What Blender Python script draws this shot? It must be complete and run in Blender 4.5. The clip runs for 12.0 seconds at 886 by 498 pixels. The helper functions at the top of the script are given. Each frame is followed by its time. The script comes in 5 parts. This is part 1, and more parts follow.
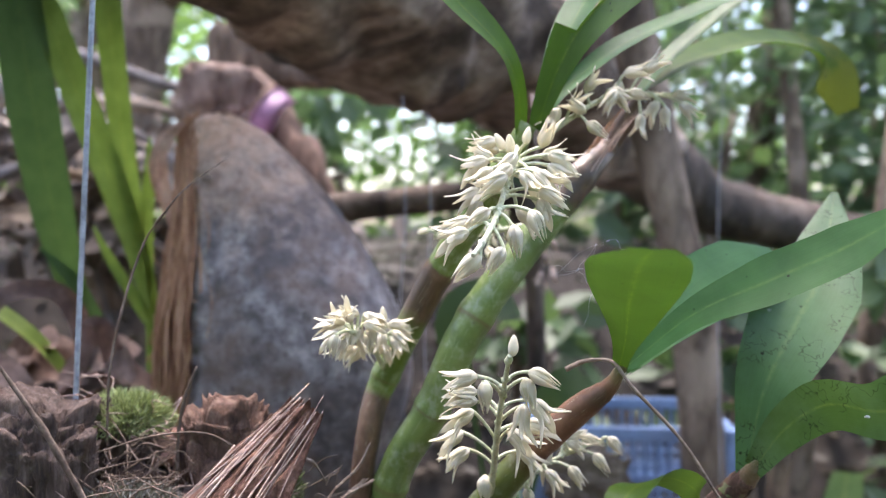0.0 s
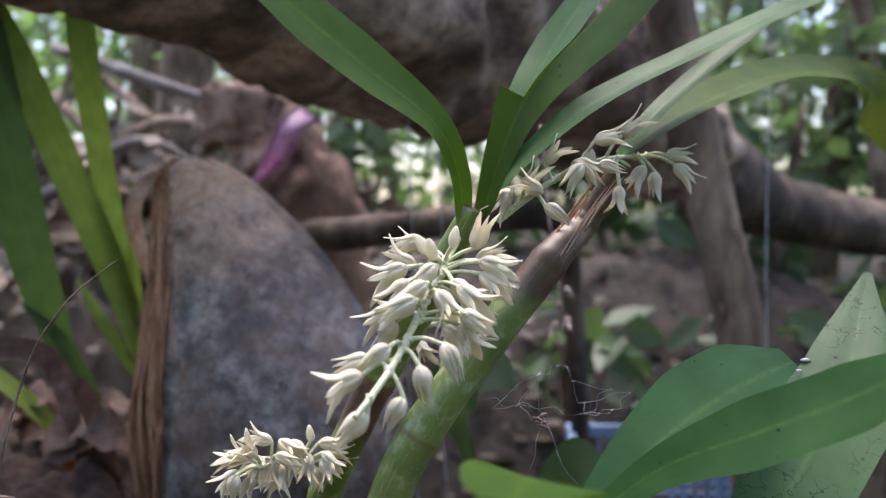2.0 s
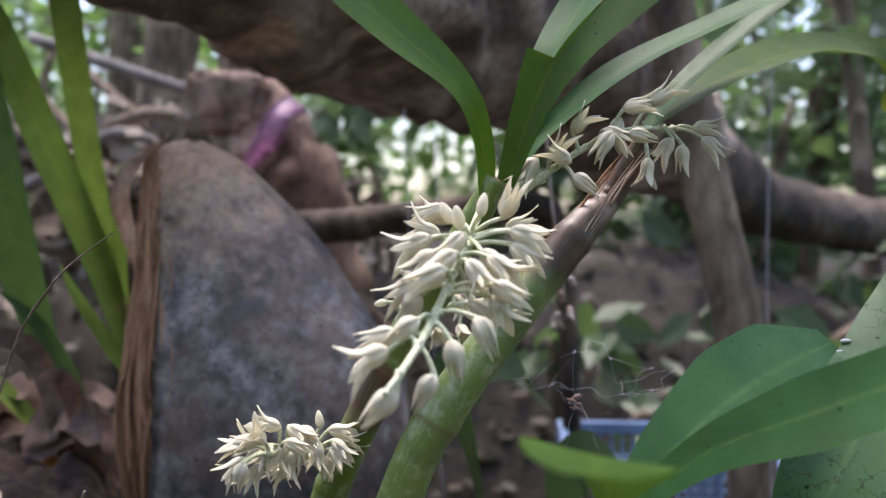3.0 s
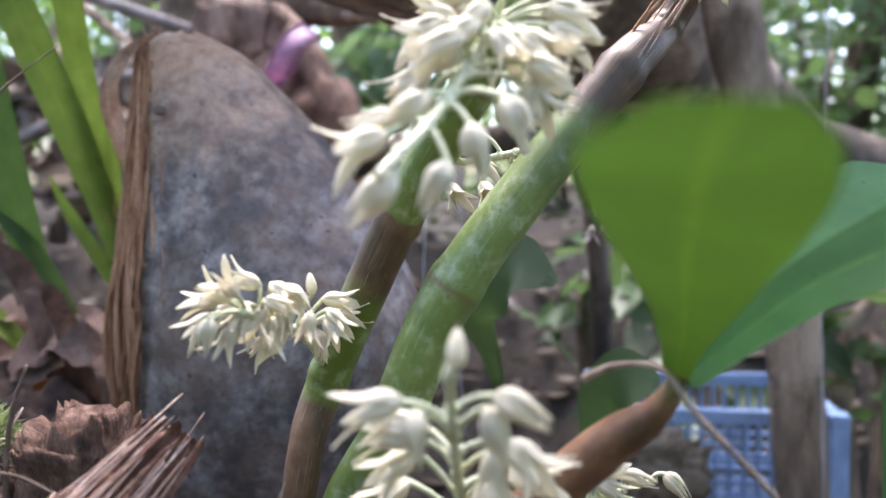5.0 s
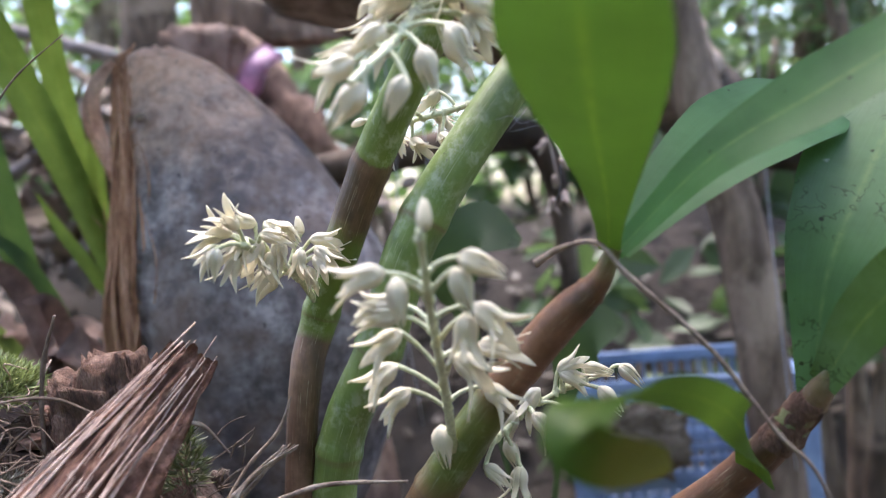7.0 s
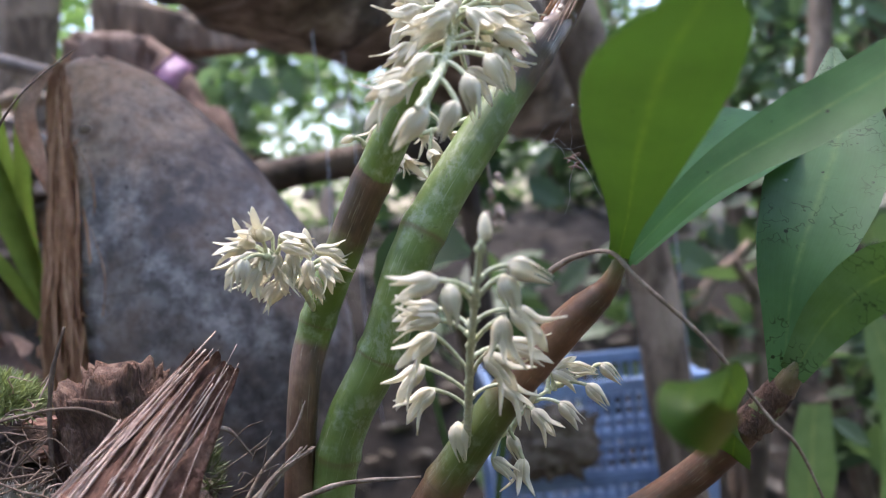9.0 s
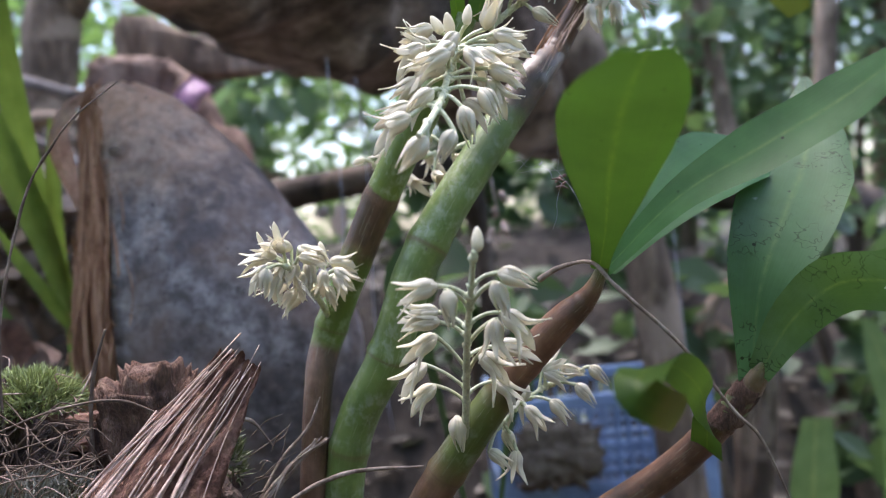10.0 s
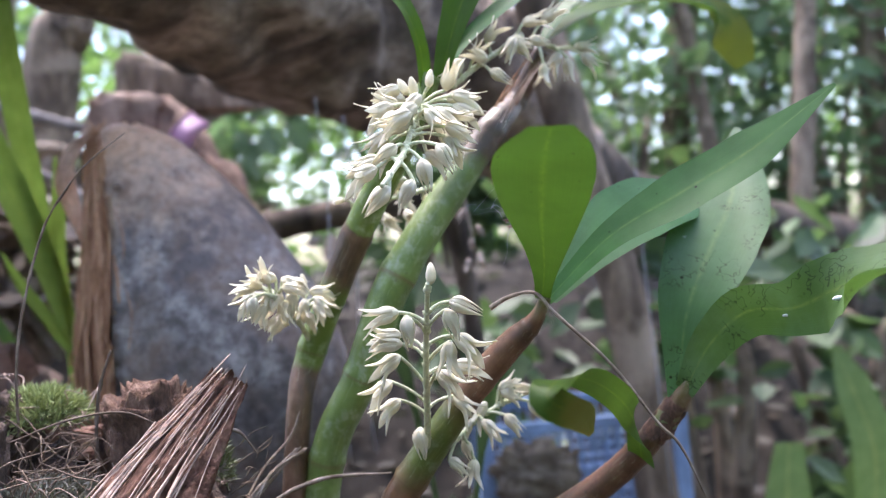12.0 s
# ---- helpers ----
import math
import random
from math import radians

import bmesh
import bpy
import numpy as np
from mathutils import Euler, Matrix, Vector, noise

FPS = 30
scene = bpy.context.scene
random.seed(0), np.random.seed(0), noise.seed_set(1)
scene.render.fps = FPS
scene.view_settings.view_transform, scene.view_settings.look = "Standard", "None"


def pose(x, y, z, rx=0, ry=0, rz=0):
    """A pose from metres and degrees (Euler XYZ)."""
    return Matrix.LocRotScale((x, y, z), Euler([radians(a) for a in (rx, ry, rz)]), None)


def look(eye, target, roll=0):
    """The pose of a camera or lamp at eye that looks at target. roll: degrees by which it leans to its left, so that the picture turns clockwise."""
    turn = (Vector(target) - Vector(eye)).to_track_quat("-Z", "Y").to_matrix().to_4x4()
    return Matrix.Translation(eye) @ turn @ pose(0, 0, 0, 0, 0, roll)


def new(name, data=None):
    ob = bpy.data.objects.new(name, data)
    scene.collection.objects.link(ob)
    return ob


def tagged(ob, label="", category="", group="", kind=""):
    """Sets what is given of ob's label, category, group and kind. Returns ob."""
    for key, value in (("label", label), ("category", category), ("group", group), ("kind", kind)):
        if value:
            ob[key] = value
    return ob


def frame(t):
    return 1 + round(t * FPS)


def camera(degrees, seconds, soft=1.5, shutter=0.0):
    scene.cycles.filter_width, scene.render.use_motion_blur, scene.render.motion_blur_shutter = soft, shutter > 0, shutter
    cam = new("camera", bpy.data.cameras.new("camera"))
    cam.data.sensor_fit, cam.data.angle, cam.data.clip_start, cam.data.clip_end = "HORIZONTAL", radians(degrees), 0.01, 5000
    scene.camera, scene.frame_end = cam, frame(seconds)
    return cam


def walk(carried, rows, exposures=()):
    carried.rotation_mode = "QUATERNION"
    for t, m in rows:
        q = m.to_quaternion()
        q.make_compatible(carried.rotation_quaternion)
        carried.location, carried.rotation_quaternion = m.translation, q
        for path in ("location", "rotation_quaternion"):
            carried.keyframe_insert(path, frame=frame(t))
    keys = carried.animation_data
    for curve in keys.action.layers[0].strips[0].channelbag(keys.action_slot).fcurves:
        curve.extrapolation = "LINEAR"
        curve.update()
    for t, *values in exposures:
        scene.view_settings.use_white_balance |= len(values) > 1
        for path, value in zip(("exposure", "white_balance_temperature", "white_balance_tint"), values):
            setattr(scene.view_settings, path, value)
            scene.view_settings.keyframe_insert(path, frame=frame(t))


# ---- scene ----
cam = camera(56.4, 12.0, soft=1.1)
PATH = [
    (0, (0.017, -0.007, 0.513), (-0.076, 1.99, 0.457), 0.2),
    (0.5, (0.037, 0.022, 0.53), (-0.089, 2.015, 0.422), -1.7),
    (1, (0.048, 0.03, 0.542), (-0.129, 2.021, 0.464), -1.8),
    (1.5, (0.057, 0.041, 0.545), (-0.244, 2.017, 0.452), -1.0),
    (2, (0.054, 0.042, 0.545), (-0.22, 2.021, 0.457), -1.0),
    (2.5, (0.045, 0.046, 0.539), (-0.189, 2.03, 0.447), -1.1),
    (2.7, (0.042, 0.048, 0.539), (-0.18, 2.034, 0.455), -0.6),
    (4.5, (0.041, 0.093, 0.51), (-0.212, 2.072, 0.38), -2.1),
    (5, (0.038, 0.093, 0.504), (-0.245, 2.067, 0.357), -0.7),
    (5.5, (0.041, 0.092, 0.497), (-0.235, 2.067, 0.341), -2.5),
    (6, (0.045, 0.082, 0.488), (-0.221, 2.061, 0.376), -4.6),
    (6.5, (0.043, 0.073, 0.486), (-0.215, 2.054, 0.392), -5.3),
    (7, (0.042, 0.065, 0.484), (-0.18, 2.05, 0.393), -5.4),
    (7.5, (0.039, 0.055, 0.485), (-0.065, 2.051, 0.405), -5.2),
    (7.7, (0.029, 0.052, 0.487), (0.0, 2.05, 0.404), -4.4),
    (9.3, (0.012, 0.048, 0.487), (0.083, 2.045, 0.399), -5.3),
    (9.5, (0.012, 0.04, 0.489), (0.07, 2.038, 0.427), -5.2),
    (10, (0.014, 0.027, 0.486), (0.059, 2.026, 0.443), -5.2),
    (10.5, (0.019, 0.023, 0.484), (0.057, 2.022, 0.435), -5.3),
    (11, (0.02, 0.011, 0.485), (0.063, 2.01, 0.464), -5.1),
    (11.5, (0.02, 0.006, 0.485), (0.072, 2.005, 0.475), -4.7),
    (12, (0.022, -0.004, 0.487), (0.086, 1.995, 0.51), -5.0),
]
walk(cam, [(t, look(eye, target, roll)) for t, eye, target, roll in PATH],
     [(t, stops + 0.1, 6480 if t < 3 else 6350 if t < 8 else 6200, 19.0) for t, stops in ((0, 2.45), (0.5, 2.2), (2, 1.8), (2.7, 1.8), (4.5, 2.1), (5.0, 2.47), (5.5, 2.65), (6.5, 2.46), (7.0, 2.33), (7.5, 2.4), (9.5, 2.02), (10.5, 2.01), (11, 2.04), (11.5, 2.18), (12, 2.47))])
cam.data.dof.use_dof, cam.data.dof.focus_distance, cam.data.dof.aperture_fstop = True, 0.21, 13.0

# ---- light ----
world = bpy.data.worlds.new("overcast_sky")
scene.world = world
world.use_nodes = True
wn = world.node_tree
sky = wn.nodes.new("ShaderNodeTexSky")
sky.sky_type, sky.sun_disc, sky.sun_elevation, sky.sun_rotation = "NISHITA", False, radians(72), radians(-17)
sky.air_density, sky.dust_density = 1.0, 3.0
wn.links.new(sky.outputs["Color"], wn.nodes["Background"].inputs["Color"])
wn.nodes["Background"].inputs["Strength"].default_value = 0.15
sun = new("sun", bpy.data.lights.new("sun", "SUN"))
sun.data.energy, sun.data.angle, sun.data.color = 1.35, radians(30), (1.0, 0.97, 0.92)
sun.matrix_world = look((-0.5, 1.9, 5.6), (0, 0.3, 0.5))


# ---- materials ----
def material(name):
    m = bpy.data.materials.new(name)
    m.use_nodes = True
    return m, m.node_tree.nodes, m.node_tree.links, m.node_tree.nodes["Principled BSDF"]


def ramp(nodes, links, fac, stops):
    r = nodes.new("ShaderNodeValToRGB")
    while len(r.color_ramp.elements) < len(stops):
        r.color_ramp.elements.new(0.5)
    for e, (p, c) in zip(r.color_ramp.elements, stops):
        e.position, e.color = p, (*c, 1)
    links.new(fac, r.inputs["Fac"])
    return r.outputs["Color"]


def tex(nodes, links, kind, scale, detail=6, stretch=(1, 1, 1), coord="Object", rough=0.6):
    co, mp = nodes.new("ShaderNodeTexCoord"), nodes.new("ShaderNodeMapping")
    mp.inputs["Scale"].default_value = stretch
    links.new(co.outputs[coord], mp.inputs["Vector"])
    n = nodes.new("ShaderNodeTexNoise" if kind == "noise" else "ShaderNodeTexVoronoi")
    n.inputs["Scale"].default_value = scale
    if kind == "noise":
        n.inputs["Detail"].default_value, n.inputs["Roughness"].default_value = detail, rough
    links.new(mp.outputs["Vector"], n.inputs["Vector"])
    return n.outputs["Fac" if kind == "noise" else "Distance"]


def mix(nodes, links, fac, a, b, blend="MIX"):
    n = nodes.new("ShaderNodeMix")
    n.data_type, n.blend_type = "RGBA", blend
    for key, v in ((0, fac), (6, a), (7, b)):
        if isinstance(v, (int, float)):
            n.inputs[key].default_value = v
        elif isinstance(v, tuple):
            n.inputs[key].default_value = (*v, 1)
        else:
            links.new(v, n.inputs[key])
    return n.outputs[2]


def bumped(nodes, links, bsdf, height, strength, distance):
    b = nodes.new("ShaderNodeBump")
    b.inputs["Strength"].default_value, b.inputs["Distance"].default_value = strength, distance
    links.new(height, b.inputs["Height"])
    links.new(b.outputs["Normal"], bsdf.inputs["Normal"])


def translucent(m, nodes, links, bsdf, colour, amount):
    tr, mx = nodes.new("ShaderNodeBsdfTranslucent"), nodes.new("ShaderNodeMixShader")
    mx.inputs["Fac"].default_value = amount
    if isinstance(colour, tuple):
        tr.inputs["Color"].default_value = (*colour, 1)
    else:
        links.new(colour, tr.inputs["Color"])
    links.new(bsdf.outputs["BSDF"], mx.inputs[1])
    links.new(tr.outputs["BSDF"], mx.inputs[2])
    links.new(mx.outputs["Shader"], nodes["Material Output"].inputs["Surface"])


def rough_stuff(name, dark, mid, light, scale, roughness=0.85, bump=0.6, depth=0.002, stretch=(1, 1, 1), fine=6):
    """Bark, soil, husk: two scales of noise over three tones."""
    m, n, l, b = material(name)
    big, small = tex(n, l, "noise", scale, 8, stretch), tex(n, l, "noise", scale * fine, 5, stretch)
    c1 = ramp(n, l, big, [(0.32, dark), (0.5, mid), (0.7, light)])
    c2 = ramp(n, l, small, [(0.3, (0.45, 0.45, 0.45)), (0.7, (1.0, 1.0, 1.0))])
    l.new(mix(n, l, 0.8, c1, c2, "MULTIPLY"), b.inputs["Base Color"])
    b.inputs["Roughness"].default_value = roughness
    bumped(n, l, b, small, bump, depth)
    return m


def bark_material(name, dark, mid, light, scale, stretch, plates):
    """Tree bark: blotches of grey and brown, broken by dark cracks between uneven plates."""
    m, n, l, b = material(name)
    big, small = tex(n, l, "noise", scale, 8, stretch), tex(n, l, "noise", scale * 7, 6, stretch, rough=0.7)
    crack = tex(n, l, "voronoi", plates, stretch=stretch)
    c = ramp(n, l, big, [(0.36, dark), (0.5, mid), (0.64, light)])
    c = mix(n, l, 0.75, c, ramp(n, l, small, [(0.32, (0.4, 0.38, 0.36)), (0.62, (1, 1, 1))]), "MULTIPLY")
    c = mix(n, l, 0.6, c, ramp(n, l, crack, [(0.35, (1, 1, 1)), (0.75, (0.3, 0.28, 0.26))]), "MULTIPLY")
    c = mix(n, l, ramp(n, l, tex(n, l, "noise", scale * 0.6, 5), [(0.56, (0, 0, 0)), (0.64, (0.5, 0.5, 0.5))]), c, tuple(v * 1.25 for v in light))
    l.new(c, b.inputs["Base Color"])
    b.inputs["Roughness"].default_value = 0.85
    both = n.new("ShaderNodeMath")
    both.operation = "SUBTRACT"
    l.new(small, both.inputs[0])
    l.new(crack, both.inputs[1])
    bumped(n, l, b, both.outputs[0], 0.8, 0.006)
    return m


def leaf_material(name, deep, fresh, old=None, amount=0.3, spots=0.0, gloss=0.35, pale_sheen=0.0, rib_width=0.05, sheen=0.35):
    """A strap leaf: veins along it, a paler midrib, dark specks, a yellow end where it is old."""
    m, n, l, b = material(name)
    uv, sep = n.new("ShaderNodeTexCoord"), n.new("ShaderNodeSeparateXYZ")
    l.new(uv.outputs["UV"], sep.inputs["Vector"])
    veins = tex(n, l, "noise", 6.0, 3, (9, 0.3, 1), "UV")
    cloud = tex(n, l, "noise", 70.0, 4)
    c = ramp(n, l, cloud, [(0.3, deep), (0.7, fresh)])
    c = mix(n, l, 0.3, c, ramp(n, l, veins, [(0.3, (0.6, 0.62, 0.5)), (0.7, (1.0, 1.0, 1.0))]), "MULTIPLY")
    rib = n.new("ShaderNodeMath")
    rib.operation = "SUBTRACT"
    l.new(sep.outputs["X"], rib.inputs[0])
    rib.inputs[1].default_value = 0.5
    absn = n.new("ShaderNodeMath")
    absn.operation = "ABSOLUTE"
    l.new(rib.outputs[0], absn.inputs[0])
    ribc = ramp(n, l, absn.outputs[0], [(0.0, (0.35, 0.35, 0.35)), (rib_width, (0.0, 0.0, 0.0))])
    dash = ramp(n, l, tex(n, l, "noise", 14.0, 4, (0.6, 2.2, 1), "UV"), [(0.38, (0.25, 0.25, 0.25)), (0.62, (1, 1, 1))])
    c = mix(n, l, mix(n, l, 1.0, ribc, dash, "MULTIPLY"), c, (min(1, fresh[0] * 2.6 + 0.05), min(1, fresh[1] * 1.8 + 0.04), fresh[2] * 1.6))
    if old:
        worn = n.new("ShaderNodeMath")
        worn.operation = "ADD"
        l.new(sep.outputs["Y"], worn.inputs[0])
        l.new(cloud, worn.inputs[1])
        halved = n.new("ShaderNodeMath")
        halved.operation = "MULTIPLY"
        halved.inputs[1].default_value = 0.5
        l.new(worn.outputs[0], halved.inputs[0])
        c = mix(n, l, ramp(n, l, halved.outputs[0], [(0.56, (0, 0, 0)), (0.66, (1, 1, 1))]), c, old)
    # pale blue-green patches: sky sheen put into the leaf colour
    if pale_sheen:
        c = mix(n, l, ramp(n, l, tex(n, l, "noise", 45.0, 6), [(0.4, (0, 0, 0)), (0.75, (pale_sheen,) * 3)]), c, (0.3, 0.42, 0.33))
    if spots:
        sp = ramp(n, l, tex(n, l, "voronoi", 330.0), [(0.05 + 0.09 * spots, (1, 1, 1)), (0.1 + 0.1 * spots, (0, 0, 0))])
        gate = ramp(n, l, tex(n, l, "noise", 120.0, 3), [(0.56, (0, 0, 0)), (0.62, (1, 1, 1))])
        c = mix(n, l, mix(n, l, 1.0, sp, gate, "MULTIPLY"), c, (0.012, 0.014, 0.008))
    if spots > 0.9:
        line = ramp(n, l, tex(n, l, "noise", 210.0, 2), [(0.475, (0, 0, 0)), (0.495, (1, 1, 1)), (0.515, (0, 0, 0))])
        gate = ramp(n, l, tex(n, l, "noise", 60.0, 3), [(0.5, (0, 0, 0)), (0.56, (0.85, 0.85, 0.85))])
        c = mix(n, l, mix(n, l, 1.0, line, gate, "MULTIPLY"), c, (0.02, 0.03, 0.015))
        fleck = ramp(n, l, tex(n, l, "voronoi", 105.0, stretch=(1, 1, 1.7)), [(0.13, (1, 1, 1)), (0.19, (0, 0, 0))])
        gate = ramp(n, l, tex(n, l, "noise", 95.0, 3), [(0.6, (0, 0, 0)), (0.64, (0.9, 0.9, 0.9))])
        c = mix(n, l, mix(n, l, 1.0, fleck, gate, "MULTIPLY"), c, (0.6, 0.68, 0.6))
    l.new(c, b.inputs["Base Color"])
    b.inputs["Roughness"].default_value = gloss + 0.12
    b.inputs["Specular IOR Level"].default_value = sheen
    bumped(n, l, b, veins, 0.07, 0.0005)
    translucent(m, n, l, b, mix(n, l, 0.35, c, (0.16, 0.3, 0.03)), amount)
    return m


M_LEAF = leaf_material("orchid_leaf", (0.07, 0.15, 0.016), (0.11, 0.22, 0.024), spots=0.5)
# darker copy for leaves seen against the light, that shade put into the green
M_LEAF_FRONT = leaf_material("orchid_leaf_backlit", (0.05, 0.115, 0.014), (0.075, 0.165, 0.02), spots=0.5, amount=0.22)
M_LEAF_DULL = leaf_material("orchid_leaf_sheened", (0.045, 0.145, 0.034), (0.078, 0.215, 0.058), spots=0.5, gloss=0.3, pale_sheen=0.05, sheen=0.35)
M_LEAF_WORN = leaf_material("orchid_leaf_speckled", (0.075, 0.175, 0.06), (0.12, 0.255, 0.098), spots=1.0, gloss=0.3, pale_sheen=0.18, sheen=0.5)
# bluish copy of the leaf green with shade put into the colour
M_LEAF_BLUE = leaf_material("orchid_leaf_shaded", (0.05, 0.16, 0.05), (0.08, 0.22, 0.075), spots=0.3, gloss=0.35, amount=0.3)
M_LEAF_OLIVE = leaf_material("orchid_leaf_olive", (0.075, 0.14, 0.025), (0.12, 0.2, 0.035), old=(0.17, 0.19, 0.035), spots=0.7)
M_LEAF_SPOTTED = leaf_material("orchid_leaf_spotted", (0.075, 0.15, 0.035), (0.125, 0.225, 0.06), spots=1.0, gloss=0.45, pale_sheen=0.25)
M_LEAF_PALE = leaf_material("pale_broad_leaf", (0.15, 0.23, 0.11), (0.22, 0.31, 0.16), gloss=0.6)
# darker copy of the strap leaf below: shade put into its green
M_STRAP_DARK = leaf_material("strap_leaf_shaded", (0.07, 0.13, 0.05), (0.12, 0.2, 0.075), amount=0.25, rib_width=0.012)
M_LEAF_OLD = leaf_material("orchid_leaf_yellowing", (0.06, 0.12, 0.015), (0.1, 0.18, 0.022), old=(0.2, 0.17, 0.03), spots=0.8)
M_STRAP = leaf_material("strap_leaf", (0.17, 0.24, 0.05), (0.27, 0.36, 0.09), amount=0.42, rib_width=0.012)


def wild_leaf(name, deep, fresh, amount=0.5):
    m, n, l, b = material(name)
    info = n.new("ShaderNodeNewGeometry")
    c = ramp(n, l, info.outputs["Random Per Island"], [(0.0, deep), (0.6, fresh), (1.0, tuple(min(1, v * 1.5) for v in fresh))])
    l.new(c, b.inputs["Base Color"])
    b.inputs["Roughness"].default_value = 0.5
    translucent(m, n, l, b, mix(n, l, 0.5, c, (0.2, 0.34, 0.09)), amount)
    return m


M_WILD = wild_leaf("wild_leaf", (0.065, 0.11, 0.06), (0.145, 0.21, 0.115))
# light and dark copies: sun and shade on foliage put into the leaf colour
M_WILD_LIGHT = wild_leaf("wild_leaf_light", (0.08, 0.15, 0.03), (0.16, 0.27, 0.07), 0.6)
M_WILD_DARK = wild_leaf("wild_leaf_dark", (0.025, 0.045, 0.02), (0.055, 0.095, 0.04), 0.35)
M_LITTER = wild_leaf("leaf_litter", (0.018, 0.013, 0.009), (0.042, 0.031, 0.021), 0.1)
M_MOSS = wild_leaf("moss", (0.13, 0.145, 0.05), (0.31, 0.34, 0.15), 0.12)
M_DARK_MOSS = wild_leaf("dark_moss", (0.03, 0.035, 0.014), (0.1, 0.11, 0.045), 0.1)
M_DULL_MOSS = wild_leaf("grey_moss", (0.07, 0.062, 0.048), (0.2, 0.188, 0.155), 0.04)


def cane_material(name, green, green2, brown, where, rings=()):
    """A jointed cane: green, with papery brown sheaths in patches along it."""
    m, n, l, b = material(name)
    uv, sep = n.new("ShaderNodeTexCoord"), n.new("ShaderNodeSeparateXYZ")
    l.new(uv.outputs["UV"], sep.inputs["Vector"])
    cloud = tex(n, l, "noise", 90.0, 5)
    lines = tex(n, l, "noise", 7.0, 4, (14, 0.6, 1), "UV")
    c = ramp(n, l, cloud, [(0.3, green), (0.7, green2)])
    c = mix(n, l, ramp(n, l, lines, [(0.62, (0, 0, 0)), (0.72, (0.5, 0.5, 0.5))]), c, (0.4, 0.42, 0.26))
    scar = ramp(n, l, tex(n, l, "noise", 240.0, 6), [(0.53, (0, 0, 0)), (0.66, (0.4, 0.4, 0.4))])
    c = mix(n, l, scar, c, (0.36, 0.42, 0.26))
    blotch = tex(n, l, "noise", 75.0, 7, (1, 1, 0.6))
    bc = ramp(n, l, blotch, [(0.38, tuple(v * k for v, k in zip(brown, (0.55, 0.58, 0.55)))), (0.5, brown), (0.62, tuple(v * 1.5 + 0.02 for v in brown))])
    bc = mix(n, l, 0.35, bc, ramp(n, l, lines, [(0.35, (0.5, 0.48, 0.45)), (0.6, (1, 1, 1))]), "MULTIPLY")
    bc = mix(n, l, 0.5, bc, ramp(n, l, tex(n, l, "noise", 300.0, 6), [(0.35, (0.5, 0.48, 0.45)), (0.6, (1, 1, 1))]), "MULTIPLY")
    c = mix(n, l, ramp(n, l, blotch, [(0.52, (0, 0, 0)), (0.64, (0.5, 0.5, 0.5))]), c, tuple(v * 0.5 for v in green))
    gate = ramp(n, l, tex(n, l, "noise", 60.0, 3), [(0.46, (0, 0, 0)), (0.6, (1, 1, 1))])
    scuff = ramp(n, l, tex(n, l, "noise", 420.0, 5, (1, 1, 0.6), rough=0.7), [(0.5, (0, 0, 0)), (0.6, (0.36, 0.36, 0.36))])
    c = mix(n, l, mix(n, l, 1.0, scuff, gate, "MULTIPLY"), c, (0.42, 0.45, 0.36))
    add = n.new("ShaderNodeMath")
    add.operation = "MULTIPLY_ADD"
    l.new(cloud, add.inputs[0])
    add.inputs[1].default_value = 0.06
    l.new(sep.outputs["Y"], add.inputs[2])
    stops = []
    for p, v in where:
        stops.append((p, (v, v, v)))
    c = mix(n, l, ramp(n, l, add.outputs[0], stops), c, bc)
    marks = [(0.0, (0, 0, 0))]
    for p in rings:
        marks += [(p - 0.005, (0, 0, 0)), (p, (0.65, 0.65, 0.65)), (p + 0.003, (0, 0, 0))]
    thin = n.new("ShaderNodeMath")
    thin.operation = "MULTIPLY_ADD"
    l.new(cloud, thin.inputs[0])
    thin.inputs[1].default_value = 0.008
    l.new(sep.outputs["Y"], thin.inputs[2])
    c = mix(n, l, ramp(n, l, thin.outputs[0], marks), c, (0.13, 0.07, 0.035))
    pale = ramp(n, l, tex(n, l, "noise", 9.0, 6, (6, 1.2, 1), "UV"), [(0.6, (0, 0, 0)), (0.7, (0.12, 0.12, 0.12))])
    c = mix(n, l, pale, c, (0.36, 0.34, 0.24))
    scratch = ramp(n, l, tex(n, l, "noise", 5.0, 3, (26, 1.6, 1), "UV"), [(0.645, (0, 0, 0)), (0.675, (0.65, 0.65, 0.65))])
    c = mix(n, l, scratch, c, (0.5, 0.5, 0.36))
    fleck = ramp(n, l, tex(n, l, "noise", 520.0, 3), [(0.68, (0, 0, 0)), (0.73, (0.5, 0.5, 0.5))])
    c = mix(n, l, fleck, c, (0.045, 0.03, 0.018))
    l.new(c, b.inputs["Base Color"])
    b.inputs["Roughness"].default_value = 0.4
    b.inputs["Subsurface Weight"].default_value = 0.08
    b.inputs["Subsurface Radius"].default_value = (0.002, 0.003, 0.001)
    bumped(n, l, b, lines, 0.3, 0.0006)
    return m


